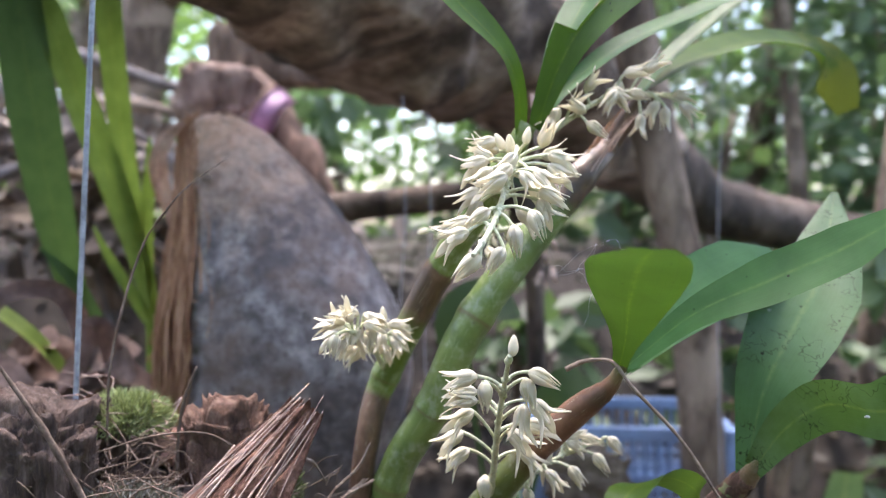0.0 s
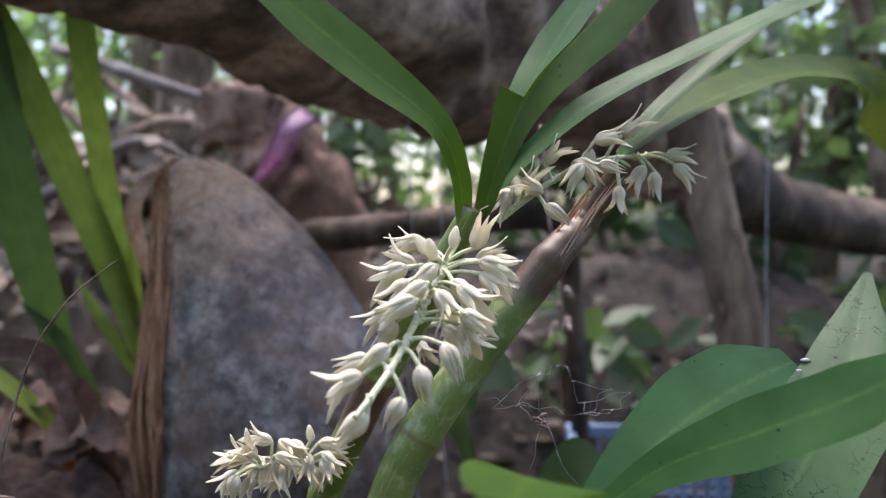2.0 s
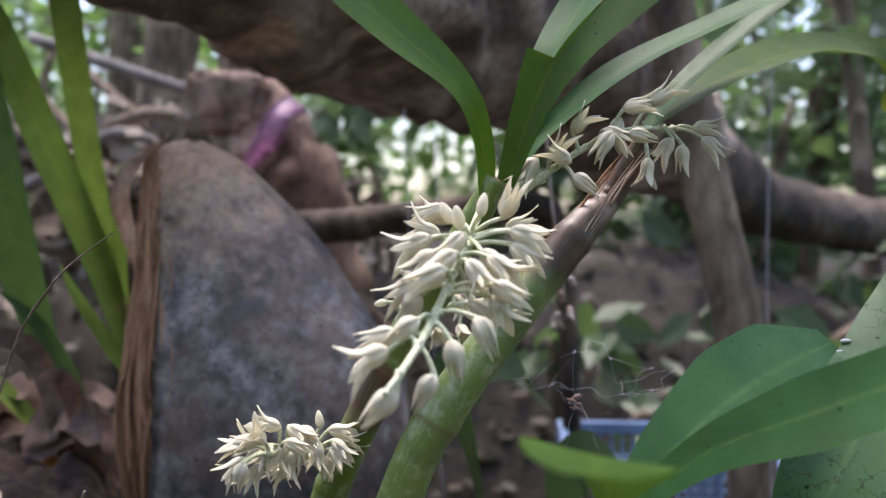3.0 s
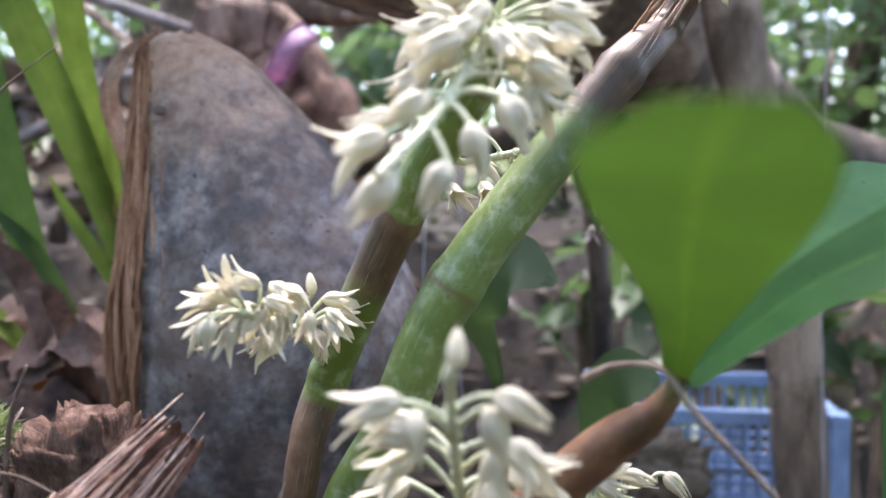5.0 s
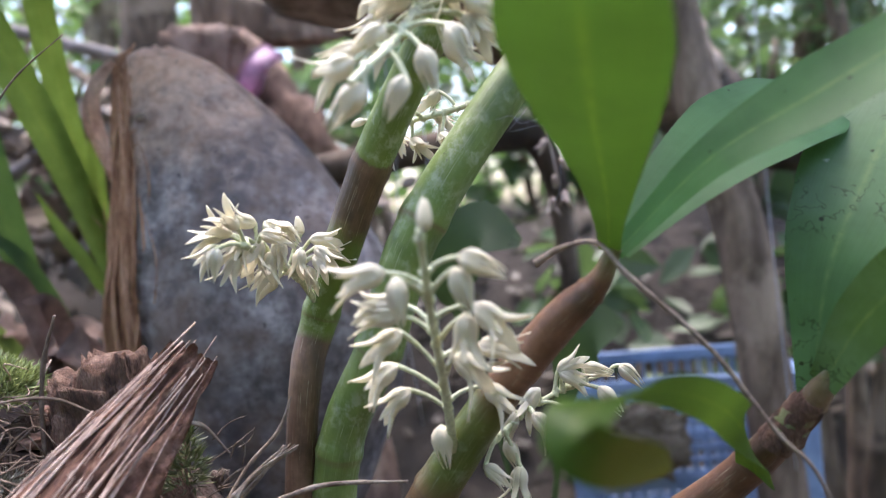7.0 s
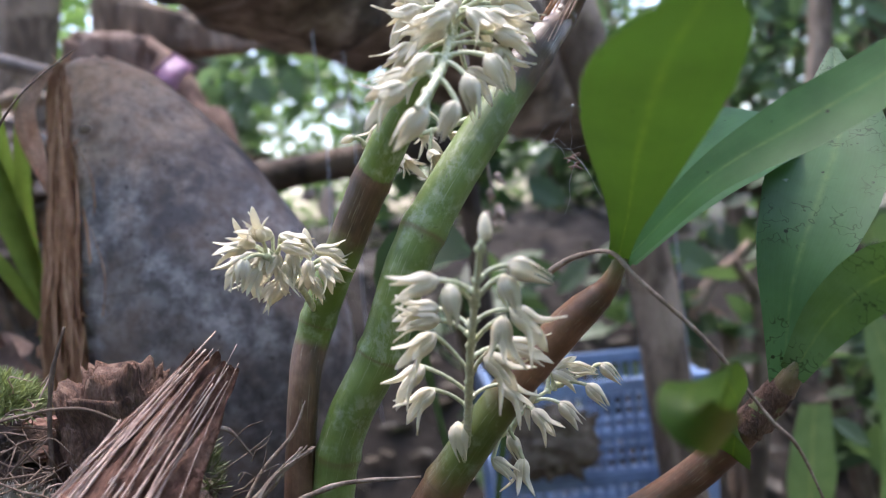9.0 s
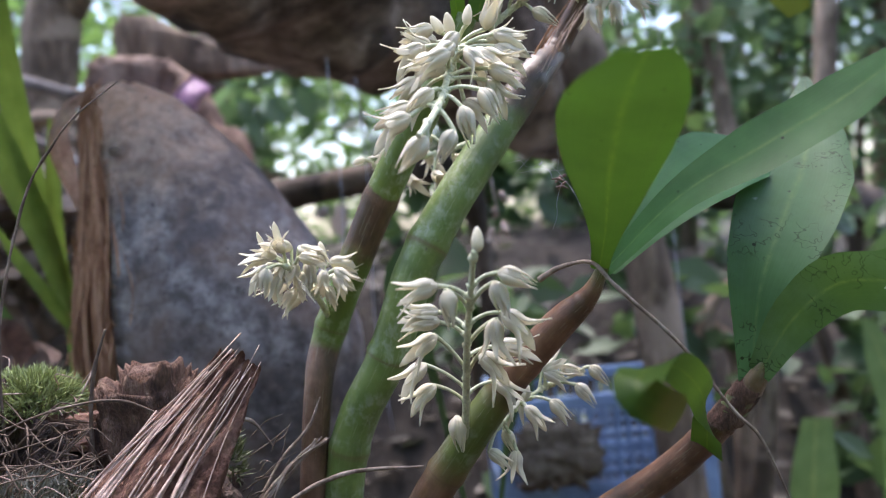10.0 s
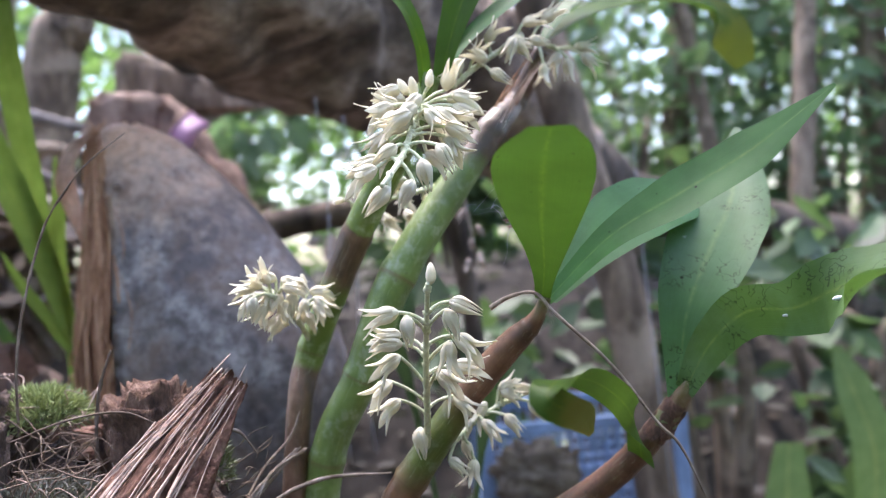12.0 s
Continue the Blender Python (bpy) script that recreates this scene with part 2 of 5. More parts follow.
GREEN, GREEN2, BROWN = (0.1, 0.155, 0.03), (0.17, 0.235, 0.06), (0.17, 0.085, 0.045)
M_CANE_A = cane_material("cane_green_brown", (0.085, 0.13, 0.016), (0.14, 0.19, 0.03), (0.13, 0.071, 0.038), [(0.0, 1), (0.36, 1), (0.4, 0), (0.53, 0), (0.56, 1), (0.64, 1), (0.645, 0), (1.0, 0)], (0.4, 0.61, 0.8))
M_CANE_B = cane_material("cane_green", GREEN, GREEN2, (0.13, 0.075, 0.045), [(0.0, 0), (0.645, 0), (0.67, 1), (1.0, 1)], (0.167, 0.333, 0.5))
M_CANE_C = cane_material("cane_sheathed", (0.075, 0.115, 0.015), (0.12, 0.165, 0.03), (0.155, 0.072, 0.034), [(0.0, 1), (0.27, 0.95), (0.36, 0.15), (0.47, 0.2), (0.54, 1), (0.88, 1), (1.0, 0.3)], (0.27, 0.55))
M_CANE_D = cane_material("cane_brown", GREEN, GREEN2, (0.14, 0.066, 0.033), [(0.0, 1), (0.6, 1), (0.66, 0.3), (0.75, 0.9), (1.0, 0.6)], (0.5, 0.75))


def petal_material():
    m, n, l, b = material("petal")
    cloud = tex(n, l, "noise", 180.0, 4)
    c = ramp(n, l, cloud, [(0.3, (0.69, 0.635, 0.49)), (0.65, (0.81, 0.76, 0.62))])
    l.new(c, b.inputs["Base Color"])
    b.inputs["Roughness"].default_value = 0.5
    b.inputs["Subsurface Weight"].default_value = 0.15
    b.inputs["Subsurface Radius"].default_value = (0.002, 0.002, 0.0015)
    translucent(m, n, l, b, (0.88, 0.84, 0.7), 0.42)
    return m


M_PETAL = petal_material()
M_STALK = rough_stuff("flower_stalk", (0.57, 0.59, 0.34), (0.67, 0.69, 0.44), (0.77, 0.78, 0.56), 220, 0.5, 0.2, 0.0004)
M_SPLASH = rough_stuff("dried_splash", (0.6, 0.62, 0.6), (0.72, 0.74, 0.72), (0.82, 0.83, 0.82), 300, 0.7, 0.2, 0.0003)
M_HUSK_PIECE = rough_stuff("dirty_husk", (0.09, 0.066, 0.043), (0.19, 0.145, 0.1), (0.3, 0.24, 0.175), 60, 0.9, 0.6, 0.002)
M_FADED = rough_stuff("faded_petal", (0.3, 0.2, 0.16), (0.48, 0.36, 0.3), (0.6, 0.5, 0.42), 160, 0.7, 0.2, 0.0004)
def nut_material():
    """Grey weathered skin: pale and dark blotches, brown stains, dark specks, and a tan upper end, lightened further to
    stand in for light there.
    """
    m, n, l, b = material("husk_skin")
    big, mid, small, fine = tex(n, l, "noise", 20, 6), tex(n, l, "noise", 62, 5, rough=0.6), tex(n, l, "noise", 210, 5, rough=0.65), tex(n, l, "noise", 330, 4)
    c = ramp(n, l, mid, [(0.36, (0.2, 0.173, 0.168)), (0.5, (0.39, 0.347, 0.332)), (0.64, (0.63, 0.58, 0.565))])
    c = mix(n, l, 0.9, c, ramp(n, l, small, [(0.38, (0.5, 0.47, 0.46)), (0.56, (1, 1, 1)), (0.68, (1.0, 0.97, 0.93))]), "MULTIPLY")
    c = mix(n, l, ramp(n, l, big, [(0.47, (0, 0, 0)), (0.6, (0.55, 0.55, 0.55))]), c, (0.31, 0.2, 0.14))
    c = mix(n, l, ramp(n, l, tex(n, l, "noise", 30, 7, rough=0.7), [(0.4, (0.65, 0.65, 0.65)), (0.5, (0, 0, 0))]), c, (0.11, 0.095, 0.1))
    co, dot, mr = n.new("ShaderNodeTexCoord"), n.new("ShaderNodeVectorMath"), n.new("ShaderNodeMath")
    dot.operation = "DOT_PRODUCT"
    dot.inputs[1].default_value = (-0.3, 0, 1)
    l.new(co.outputs["Object"], dot.inputs[0])
    mr.operation = "MULTIPLY_ADD"
    l.new(mid, mr.inputs[0])
    mr.inputs[1].default_value = 0.12
    l.new(dot.outputs["Value"], mr.inputs[2])
    # tan upper end; light it lacks under the log is put into its colour
    tan = ramp(n, l, mr.outputs[0], [(0.595, (0, 0, 0)), (0.66, (0.92, 0.92, 0.92))])
    c = mix(n, l, tan, c, ramp(n, l, small, [(0.38, (0.72, 0.44, 0.27)), (0.62, (0.9, 0.63, 0.43))]))
    c = mix(n, l, ramp(n, l, fine, [(0.64, (0, 0, 0)), (0.69, (0.8, 0.8, 0.8))]), c, (0.07, 0.055, 0.05))
    l.new(c, b.inputs["Base Color"])
    b.inputs["Roughness"].default_value = 0.55
    bumped(n, l, b, small, 0.25, 0.0006)
    return m


M_NUT = nut_material()
M_LIP = rough_stuff("husk_lip", (0.5, 0.3, 0.2), (0.72, 0.49, 0.36), (0.86, 0.66, 0.52), 90, 0.7, 0.4, 0.001)
M_FIBRE = rough_stuff("husk_fibre", (0.26, 0.11, 0.052), (0.52, 0.26, 0.135), (0.72, 0.44, 0.27), 60, 0.9, 0.8, 0.002, (3, 3, 0.4))
M_BARK = rough_stuff("rotten_bark", (0.1, 0.045, 0.03), (0.26, 0.13, 0.09), (0.42, 0.26, 0.19), 130, 0.9, 0.7, 0.001)
M_STRAND = rough_stuff("pale_strand", (0.24, 0.145, 0.11), (0.42, 0.29, 0.23), (0.6, 0.46, 0.385), 150, 0.75, 0.4, 0.0005)
M_PEAT = rough_stuff("peat", (0.02, 0.011, 0.008), (0.055, 0.031, 0.021), (0.11, 0.068, 0.048), 120, 0.95, 1.0, 0.002)
M_KNOB = rough_stuff("crumbling_bark", (0.055, 0.028, 0.018), (0.17, 0.088, 0.057), (0.32, 0.2, 0.14), 160, 0.95, 1.0, 0.0015, (2, 2, 0.6))
M_CHUNK = rough_stuff("weathered_chunk", (0.045, 0.027, 0.02), (0.115, 0.073, 0.054), (0.23, 0.165, 0.13), 90, 0.9, 1.0, 0.0015, (3, 3, 0.5))
M_ROOT = rough_stuff("rootlet_skin", (0.075, 0.046, 0.03), (0.15, 0.1, 0.07), (0.27, 0.2, 0.155), 200, 0.85, 0.5, 0.0004)
M_LOG = bark_material("dark_log_bark", (0.085, 0.06, 0.043), (0.31, 0.224, 0.166), (0.62, 0.49, 0.39), 16, (1, 1.6, 1.6), 26)
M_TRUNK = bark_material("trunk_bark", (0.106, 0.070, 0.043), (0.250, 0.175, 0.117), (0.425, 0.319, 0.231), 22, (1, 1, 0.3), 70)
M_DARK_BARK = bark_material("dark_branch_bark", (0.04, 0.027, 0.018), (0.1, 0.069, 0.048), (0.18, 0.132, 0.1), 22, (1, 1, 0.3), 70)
M_STUMP = bark_material("stump_bark", (0.13, 0.075, 0.05), (0.36, 0.225, 0.16), (0.6, 0.43, 0.33), 22, (1, 1, 0.5), 45)
M_GREYWOOD = rough_stuff("weathered_wood", (0.1, 0.083, 0.073), (0.21, 0.18, 0.165), (0.34, 0.3, 0.28), 26, 0.85, 0.7, 0.003)
M_SOIL = rough_stuff("forest_soil", (0.018, 0.014, 0.01), (0.04, 0.031, 0.023), (0.075, 0.058, 0.044), 9, 0.95, 0.8, 0.01)
M_TWIG = rough_stuff("twig_bark", (0.15, 0.1, 0.07), (0.3, 0.22, 0.165), (0.48, 0.39, 0.32), 200, 0.8, 0.6, 0.0006)
M_CRATE = rough_stuff("blue_plastic", (0.2, 0.3, 0.5), (0.26, 0.37, 0.57), (0.34, 0.46, 0.65), 8, 0.4, 0.1, 0.001)
M_RIBBON = rough_stuff("pink_ribbon", (0.56, 0.28, 0.46), (0.66, 0.38, 0.57), (0.74, 0.5, 0.66), 30, 0.45, 0.2, 0.001)
M_WIRE = rough_stuff("galvanised_wire", (0.25, 0.27, 0.3), (0.38, 0.41, 0.46), (0.5, 0.54, 0.6), 120, 0.35, 0.1, 0.0003)
M_THREAD = rough_stuff("grey_thread", (0.3, 0.3, 0.32), (0.42, 0.42, 0.45), (0.55, 0.55, 0.58), 60, 0.6, 0.1, 0.0003)
M_DRY = rough_stuff("dry_leaf", (0.15, 0.088, 0.066), (0.29, 0.19, 0.15), (0.43, 0.31, 0.26), 40, 0.8, 0.4, 0.001)
M_DEAD = rough_stuff("dead_leaf", (0.13, 0.1, 0.075), (0.26, 0.21, 0.165), (0.4, 0.34, 0.28), 12, 0.85, 0.3, 0.001)
M_DRY_ORANGE = rough_stuff("orange_leaf", (0.3, 0.1, 0.02), (0.5, 0.2, 0.04), (0.6, 0.3, 0.07), 40, 0.7, 0.3, 0.001)


# ---- builders ----
def spline(points, count):
    """Points evenly spread in parameter along a Catmull-Rom curve."""
    p = [Vector(v) for v in points]
    p = [p[0] * 2 - p[1]] + p + [p[-1] * 2 - p[-2]]
    out = []
    for i in range(count):
        f = i / (count - 1) * (len(p) - 3)
        k = min(int(f), len(p) - 4)
        f -= k
        a, b, c, d = p[k:k + 4]
        out.append(0.5 * (2 * b + (c - a) * f + (2 * a - 5 * b + 4 * c - d) * f * f + (3 * b - a - 3 * c + d) * f ** 3))
    return out


def lerp_list(values, s):
    """values: numbers spread evenly over 0..1."""
    f = max(0.0, min(1.0, s)) * (len(values) - 1)
    k = min(int(f), len(values) - 2)
    return values[k] + (values[k + 1] - values[k]) * (f - k)


def tube(bm, points, radii, rings=16, sides=8, rugged=0.0, grain=40.0, caps=True, nodes_at=()):
    """A round limb along a curve; rugged: uneven bark, as a share of its radius; nodes_at: swollen joints."""
    pts = spline(points, rings)
    uv = bm.loops.layers.uv.verify()
    side = None
    loops = []
    for i, p in enumerate(pts):
        s = i / (rings - 1)
        d = (pts[min(i + 1, rings - 1)] - pts[max(i - 1, 0)]).normalized()
        if side is None:
            side = d.orthogonal().normalized()
        side = (side - d * side.dot(d)).normalized()
        up = d.cross(side)
        r = lerp_list(radii, s)
        for q in nodes_at:
            r *= 1 + 0.1 * math.exp(-((s - q) / 0.008) ** 2)
        ring = []
        for j in range(sides):
            a = 2 * math.pi * j / sides
            v = side * math.cos(a) + up * math.sin(a)
            k = r * (1 + rugged * noise.fractal((p + v * r) * grain, 1.0, 2.0, 3)) if rugged else r
            ring.append(bm.verts.new(p + v * k))
        loops.append(ring)
    for i in range(rings - 1):
        for j in range(sides):
            k = (j + 1) % sides
            f = bm.faces.new((loops[i][j], loops[i][k], loops[i + 1][k], loops[i + 1][j]))
            f.smooth = True
            for lp, (u, v) in zip(f.loops, ((j, i), (j + 1, i), (j + 1, i + 1), (j, i + 1))):
                lp[uv].uv = (u / sides, v / (rings - 1))
    if caps:
        bm.faces.new(loops[0][::-1])
        bm.faces.new(loops[-1])
    return pts


def thing(name, place, label, category, group="", kind=""):
    ob = new(name)
    ob.location = place
    ob.empty_display_size = 0.01
    return tagged(ob, label, category, group, kind)


def mesh_of(name, bm, mat):
    me = bpy.data.meshes.new(name)
    bm.to_mesh(me)
    bm.free()
    me.materials.append(mat)
    return me


def part(name, bm, mat, parent, label="", kind=""):
    """Links a bmesh, modelled in world places, as one mesh under a thing or a part."""
    ob = new(name, bm if isinstance(bm, bpy.types.Mesh) else mesh_of(name, bm, mat))
    ob.parent = parent
    if parent.type == "EMPTY":
        ob.matrix_parent_inverse = Matrix.Translation(parent.location).inverted()
    return tagged(ob, label, kind=kind)


def solo(name, bm, mat, label, category, group="", kind=""):
    return tagged(new(name, mesh_of(name, bm, mat)), label, category, group, kind)


def blade(spine, widths, face0, face1, fold=0.25, rows=28, cols=8, thick=0.0004, wave=0.0, cut=None, seed=0):
    """A leaf: spine points, half widths along it, the way its upper face looks at the base and at the tip.
    fold: how far the halves rise from the midrib; cut: (side, share) where one half is torn off."""
    bm = bmesh.new()
    uv = bm.loops.layers.uv.verify()
    pts = spline(spine, rows)
    grid = []
    for i, p in enumerate(pts):
        s = i / (rows - 1)
        d = (pts[min(i + 1, rows - 1)] - pts[max(i - 1, 0)]).normalized()
        n = spline(face0, 41)[int(s * 40)] if isinstance(face0, list) else Vector(face0).lerp(Vector(face1), s)
        n = (n - d * n.dot(d)).normalized()
        a = d.cross(n)
        w = max(lerp_list(widths, s), 0.0002)
        row = []
        for j in range(cols + 1):
            u = j / cols * 2 - 1
            k = w
            if cut and u * cut[0] > 0 and s > cut[1]:
                k = w * 0.04
            lift = fold * (1 - 0.75 * s) * abs(u) ** 1.3 * k + wave * w * abs(u) * math.sin(9 * s + 2.5 * u + seed)
            row.append(bm.verts.new(p + a * u * k + n * lift))
        grid.append(row)
    for i in range(rows - 1):
        for j in range(cols):
            f = bm.faces.new((grid[i][j], grid[i][j + 1], grid[i + 1][j + 1], grid[i + 1][j]))
            f.smooth = True
            for lp, (x, y) in zip(f.loops, ((j, i), (j + 1, i), (j + 1, i + 1), (j, i + 1))):
                lp[uv].uv = (x / cols, y / (rows - 1))
    bmesh.ops.solidify(bm, geom=bm.faces[:], thickness=thick)
    for f in bm.faces:
        if min(e.calc_length() for e in f.edges) < thick * 1.5:
            for e in f.edges:
                e.smooth = False
    return bm


# ---- flowers ----
def flower_mesh(name, openness, seed):
    """A nodding hooded flower a centimetre long: +z to its mouth, +x its upper side; a hooded upper sepal with a curled tip,
    two narrow petals and two broad lower sepals, all pointed."""
    rnd = random.Random(seed)
    bm = bmesh.new()
    rows, cols = 9, 4
    for turn, half, reach, flare, inner in ((0, 0.95, 1.08, 0.5, 1.0), (68, 0.46, 0.96, 0.5, 0.9), (-68, 0.46, 0.96, 0.5, 0.9), (128, 0.82, 1.06, 0.56, 1.0), (-128, 0.82, 1.06, 0.56, 1.0), (180, 0.55, 0.84, 0.16, 0.8)):
        turn = radians(turn + rnd.uniform(-9, 9))
        reach *= rnd.uniform(0.9, 1.06)
        flare *= openness * rnd.uniform(0.5, 1.5)
        twist = rnd.uniform(-0.15, 0.15)
        grid = []
        for i in range(rows):
            s = i / (rows - 1)
            r = 0.25 * inner * math.sin(min(1, (s + 0.02) / 0.34) * math.pi / 2) ** 0.75 - (0.08 + (1 - min(1, openness)) * 0.18) * max(0, s - 0.4)
            r += flare * max(0, (s - 0.5) / 0.5) ** 1.5
            w = half * (1 if s < 0.4 else max(0.02, 1 - ((s - 0.4) / 0.6) ** 1.1))
            row = []
            for j in range(cols + 1):
                u = j / cols * 2 - 1
                a = turn + w * u + twist * s
                k = max(r, 0.012) * (1 - 0.04 * (1 - abs(u)) * s)
                row.append(bm.verts.new((k * math.cos(a) - 0.12 * s * s, k * math.sin(a) * 0.95, reach * s)))
            grid.append(row)
        for i in range(rows - 1):
            for j in range(cols):
                bm.faces.new((grid[i][j], grid[i][j + 1], grid[i + 1][j + 1], grid[i + 1][j])).smooth = True
    bmesh.ops.scale(bm, vec=(0.0092, 0.0092, 0.0092), verts=bm.verts)
    bmesh.ops.solidify(bm, geom=bm.faces[:], thickness=0.0002)
    return mesh_of(name, bm, M_PETAL)


def bud_mesh(name):
    bm = bmesh.new()
    bmesh.ops.create_uvsphere(bm, u_segments=12, v_segments=8, radius=0.5)
    for v in bm.verts:
        s = v.co.z + 0.5
        k = 0.62 * (1 - 0.45 * s) * (1 + 0.07 * math.cos(3 * math.atan2(v.co.y, v.co.x)))
        v.co = Vector((v.co.x * k + 0.08 * s, v.co.y * k, s)) * 0.0056
    for f in bm.faces:
        f.smooth = True
    return mesh_of(name, bm, M_PETAL)


OPEN = [flower_mesh("flower", o, i) for i, o in enumerate((0.65, 0.45, 0.85, 1.0, 0.3, 0.75))]
CLOSED = flower_mesh("flower", 0.0, 31)
BUD = bud_mesh("flower_bud")


def spike(parent, axis, blooms, label, rnd, thick=0.0011, size=1.0):
    """A flower spike: its stalk with all footstalks, and each flower on it. blooms: (share of the axis, turn round it, footstalk in mm,
    rise in degrees, 0 open, 1 bud or 2 closed, and the heading and pitch in degrees of the way its mouth looks)."""
    bm = bmesh.new()
    pts = tube(bm, axis, [thick * 1.25, thick, thick * 0.7], 40, 8)
    heads = []
    for s, turn, length, rise, closed, heading, pitch in blooms:
        f = min(s, 0.999) * (len(pts) - 1)
        k = int(f)
        base = pts[k].lerp(pts[min(k + 1, len(pts) - 1)], f - k)
        d = (pts[min(k + 1, len(pts) - 1)] - pts[max(k - 1, 0)]).normalized()
        right = Vector((1, 0, 0))
        right = (right - d * right.dot(d)).normalized()
        back = Vector((0, 1, 0))
        back = (back - d * back.dot(d) - right * back.dot(right)).normalized()
        out = right * math.cos(radians(turn)) + back * math.sin(radians(turn))
        way = out * math.cos(radians(rise)) + d * math.sin(radians(rise))
        head = base + way * length * 0.001
        face = Vector((math.cos(radians(heading)) * math.cos(radians(pitch)), math.sin(radians(heading)) * math.cos(radians(pitch)), math.sin(radians(pitch))))
        mid = base.lerp(head, 0.5) + Vector((0, 0, 0.0008))
        tube(bm, [base, mid, head, head + face * 0.0008], [0.00055, 0.00048, 0.0006, 0.0008], 9, 6)
        tube(bm, [base - way * 0.0006, base + way * 0.001 + d * 0.0003, base + way * 0.0018 - d * 0.0004], [0.0011, 0.0008, 0.0001], 6, 6)
        heads.append((head, face, closed))
    stalk = part("flower_spike", bm, M_STALK, parent, label)
    for head, face, closed in heads:
        me = (CLOSED if closed == 2 else BUD) if closed else rnd.choice(OPEN)
        ob = part("flower_bud" if closed else "flower", me, None, stalk)
        face = (face + Vector([rnd.uniform(-0.1, 0.1) for _ in range(3)])).normalized()
        up = Vector((rnd.uniform(-0.3, 0.3), rnd.uniform(-0.3, 0.1), 1))
        up = (up - face * up.dot(face)).normalized()
        q = Matrix((up, face.cross(up), face)).transposed().to_quaternion()
        k = size * rnd.uniform(0.92, 1.1)
        ob.matrix_basis = Matrix.LocRotScale(head - face * 0.0004, q, (k, k, k))
    return stalk


def many(count, rnd, lo=0.08, hi=1.0, length=(6, 9), rise=25, buds=1):
    """Nodding blooms all round an axis, turning by the golden angle, buds at its end."""
    out = []
    for i in range(count):
        s, turn = lo + (hi - lo) * i / (count - 1), 137.5 * i + rnd.uniform(-18, 18)
        out.append((s, turn, rnd.uniform(*length) * (1 - 0.25 * s), rise + rnd.uniform(-14, 14), int(i >= count - buds), turn, rnd.uniform(-45, -10)))
    return out


# the hanging spike: crowded all round at its start, loose and two-sided towards its end
HANGING = [(0.2, 218, 8.9, -32, 0, 180, -13), (0.2, 229, 5.7, 20, 1, 180, 60), (0.2, 255, 6.5, 50, 1, 236, 61), (0.2, 297, 6.6, 13, 1, 0, 75), (0.2, 334, 8.9, -17, 0, 304, 61), (0.22, 357, 9.1, -32, 0, 0, 19),
           (0.24, 340, 10.4, -7, 0, 354, -15), (0.25, 356, 10.1, -6, 0, 343, -33), (0.29, 339, 8.1, 21, 0, 338, -40), (0.29, 54, 9.8, -19, 0, 14, -28), (0.22, 191, 8.3, 19, 0, 185, -17), (0.25, 192, 7.7, 41, 0, 190, -37)]
HANGING += [(0.29, 184, 8.3, -39, 0, 180, 24), (0.36, 253, 5.4, 64, 0, 194, -6), (0.36, 160, 8.1, 9, 0, 186, -29), (0.41, 144, 8.8, -9, 0, 180, -46), (0.42, 350, 9.9, -3, 0, 351, -18), (0.44, 8, 9.8, -12, 0, 341, -54),
           (0.51, 358, 8.4, 4, 2, 347, -56), (0.53, 231, 4.7, 53, 2, 191, -23), (0.59, 166, 7.9, 37, 0, 192, -15), (0.64, 171, 6.5, -25, 0, 180, -9), (0.54, 17, 6.1, 36, 2, 331, -75), (0.64, 44, 6.6, 33, 2, 193, -49)]
HANGING += [(0.32, 76, 10.5, 5, 0, 0, -34), (0.17, 186, 8.2, -48, 0, 180, 23), (0.8, 82, 3.4, 48, 2, 188, -39), (0.22, 348, 8.2, 57, 0, 339, -33), (0.25, 282, 7.4, 38, 0, 205, -33), (0.31, 280, 8.2, 39, 0, 203, -29),
           (0.34, 306, 7.9, 28, 0, 329, -47), (0.39, 277, 8.5, 36, 0, 201, -16)]

# the upright spike in front: two-sided, on long footstalks, buds at its top
UPRIGHT = [(0.25, 167, 9.2, 31, 0, 193, -26), (0.32, 158, 11.8, 27, 0, 204, -24), (0.41, 154, 12.0, 49, 0, 201, -19), (0.58, 151, 7.4, 11, 0, 194, 7), (0.63, 139, 8.5, -5, 0, 187, 4), (0.8, 167, 7.8, 18, 0, 195, 1),
           (0.75, 181, 8.3, 51, 2, 0, -89), (0.97, 32, 2.0, 65, 1, 0, 77), (0.85, 10, 6.6, 25, 2, 346, -19), (0.76, 9, 8.3, 52, 2, 327, -71)]
UPRIGHT += [(0.66, 10, 8.1, 11, 0, 342, -36), (0.53, 7, 10.2, 51, 0, 227, -78), (0.47, 25, 8.7, -12, 0, 350, -4), (0.37, 0, 9.5, 70, 0, 341, -45), (0.29, 21, 8.4, 4, 0, 0, -38), (0.07, 154, 3.9, 51, 2, 180, -81)]

# the short dense spike beside the coconut
SHORT = [(0.97, 134, 4.3, 42, 0, 232, 30), (0.97, 76, 6.5, 64, 0, 250, 42), (0.81, 88, 6.3, 15, 0, 205, 28), (0.73, 71, 7.6, 30, 0, 340, -20), (0.98, 150, 5.6, 45, 0, 187, -7), (0.98, 204, 6.9, 62, 0, 202, -29),
         (0.98, 217, 8.7, 66, 2, 216, -74), (0.85, 236, 6.5, 60, 0, 199, -56), (0.61, 49, 11.2, 45, 2, 349, -38), (0.49, 27, 10.3, 61, 0, 218, -59), (0.39, 48, 9.6, 16, 0, 0, 3), (0.39, 24, 9.9, 24, 0, 352, -42)]
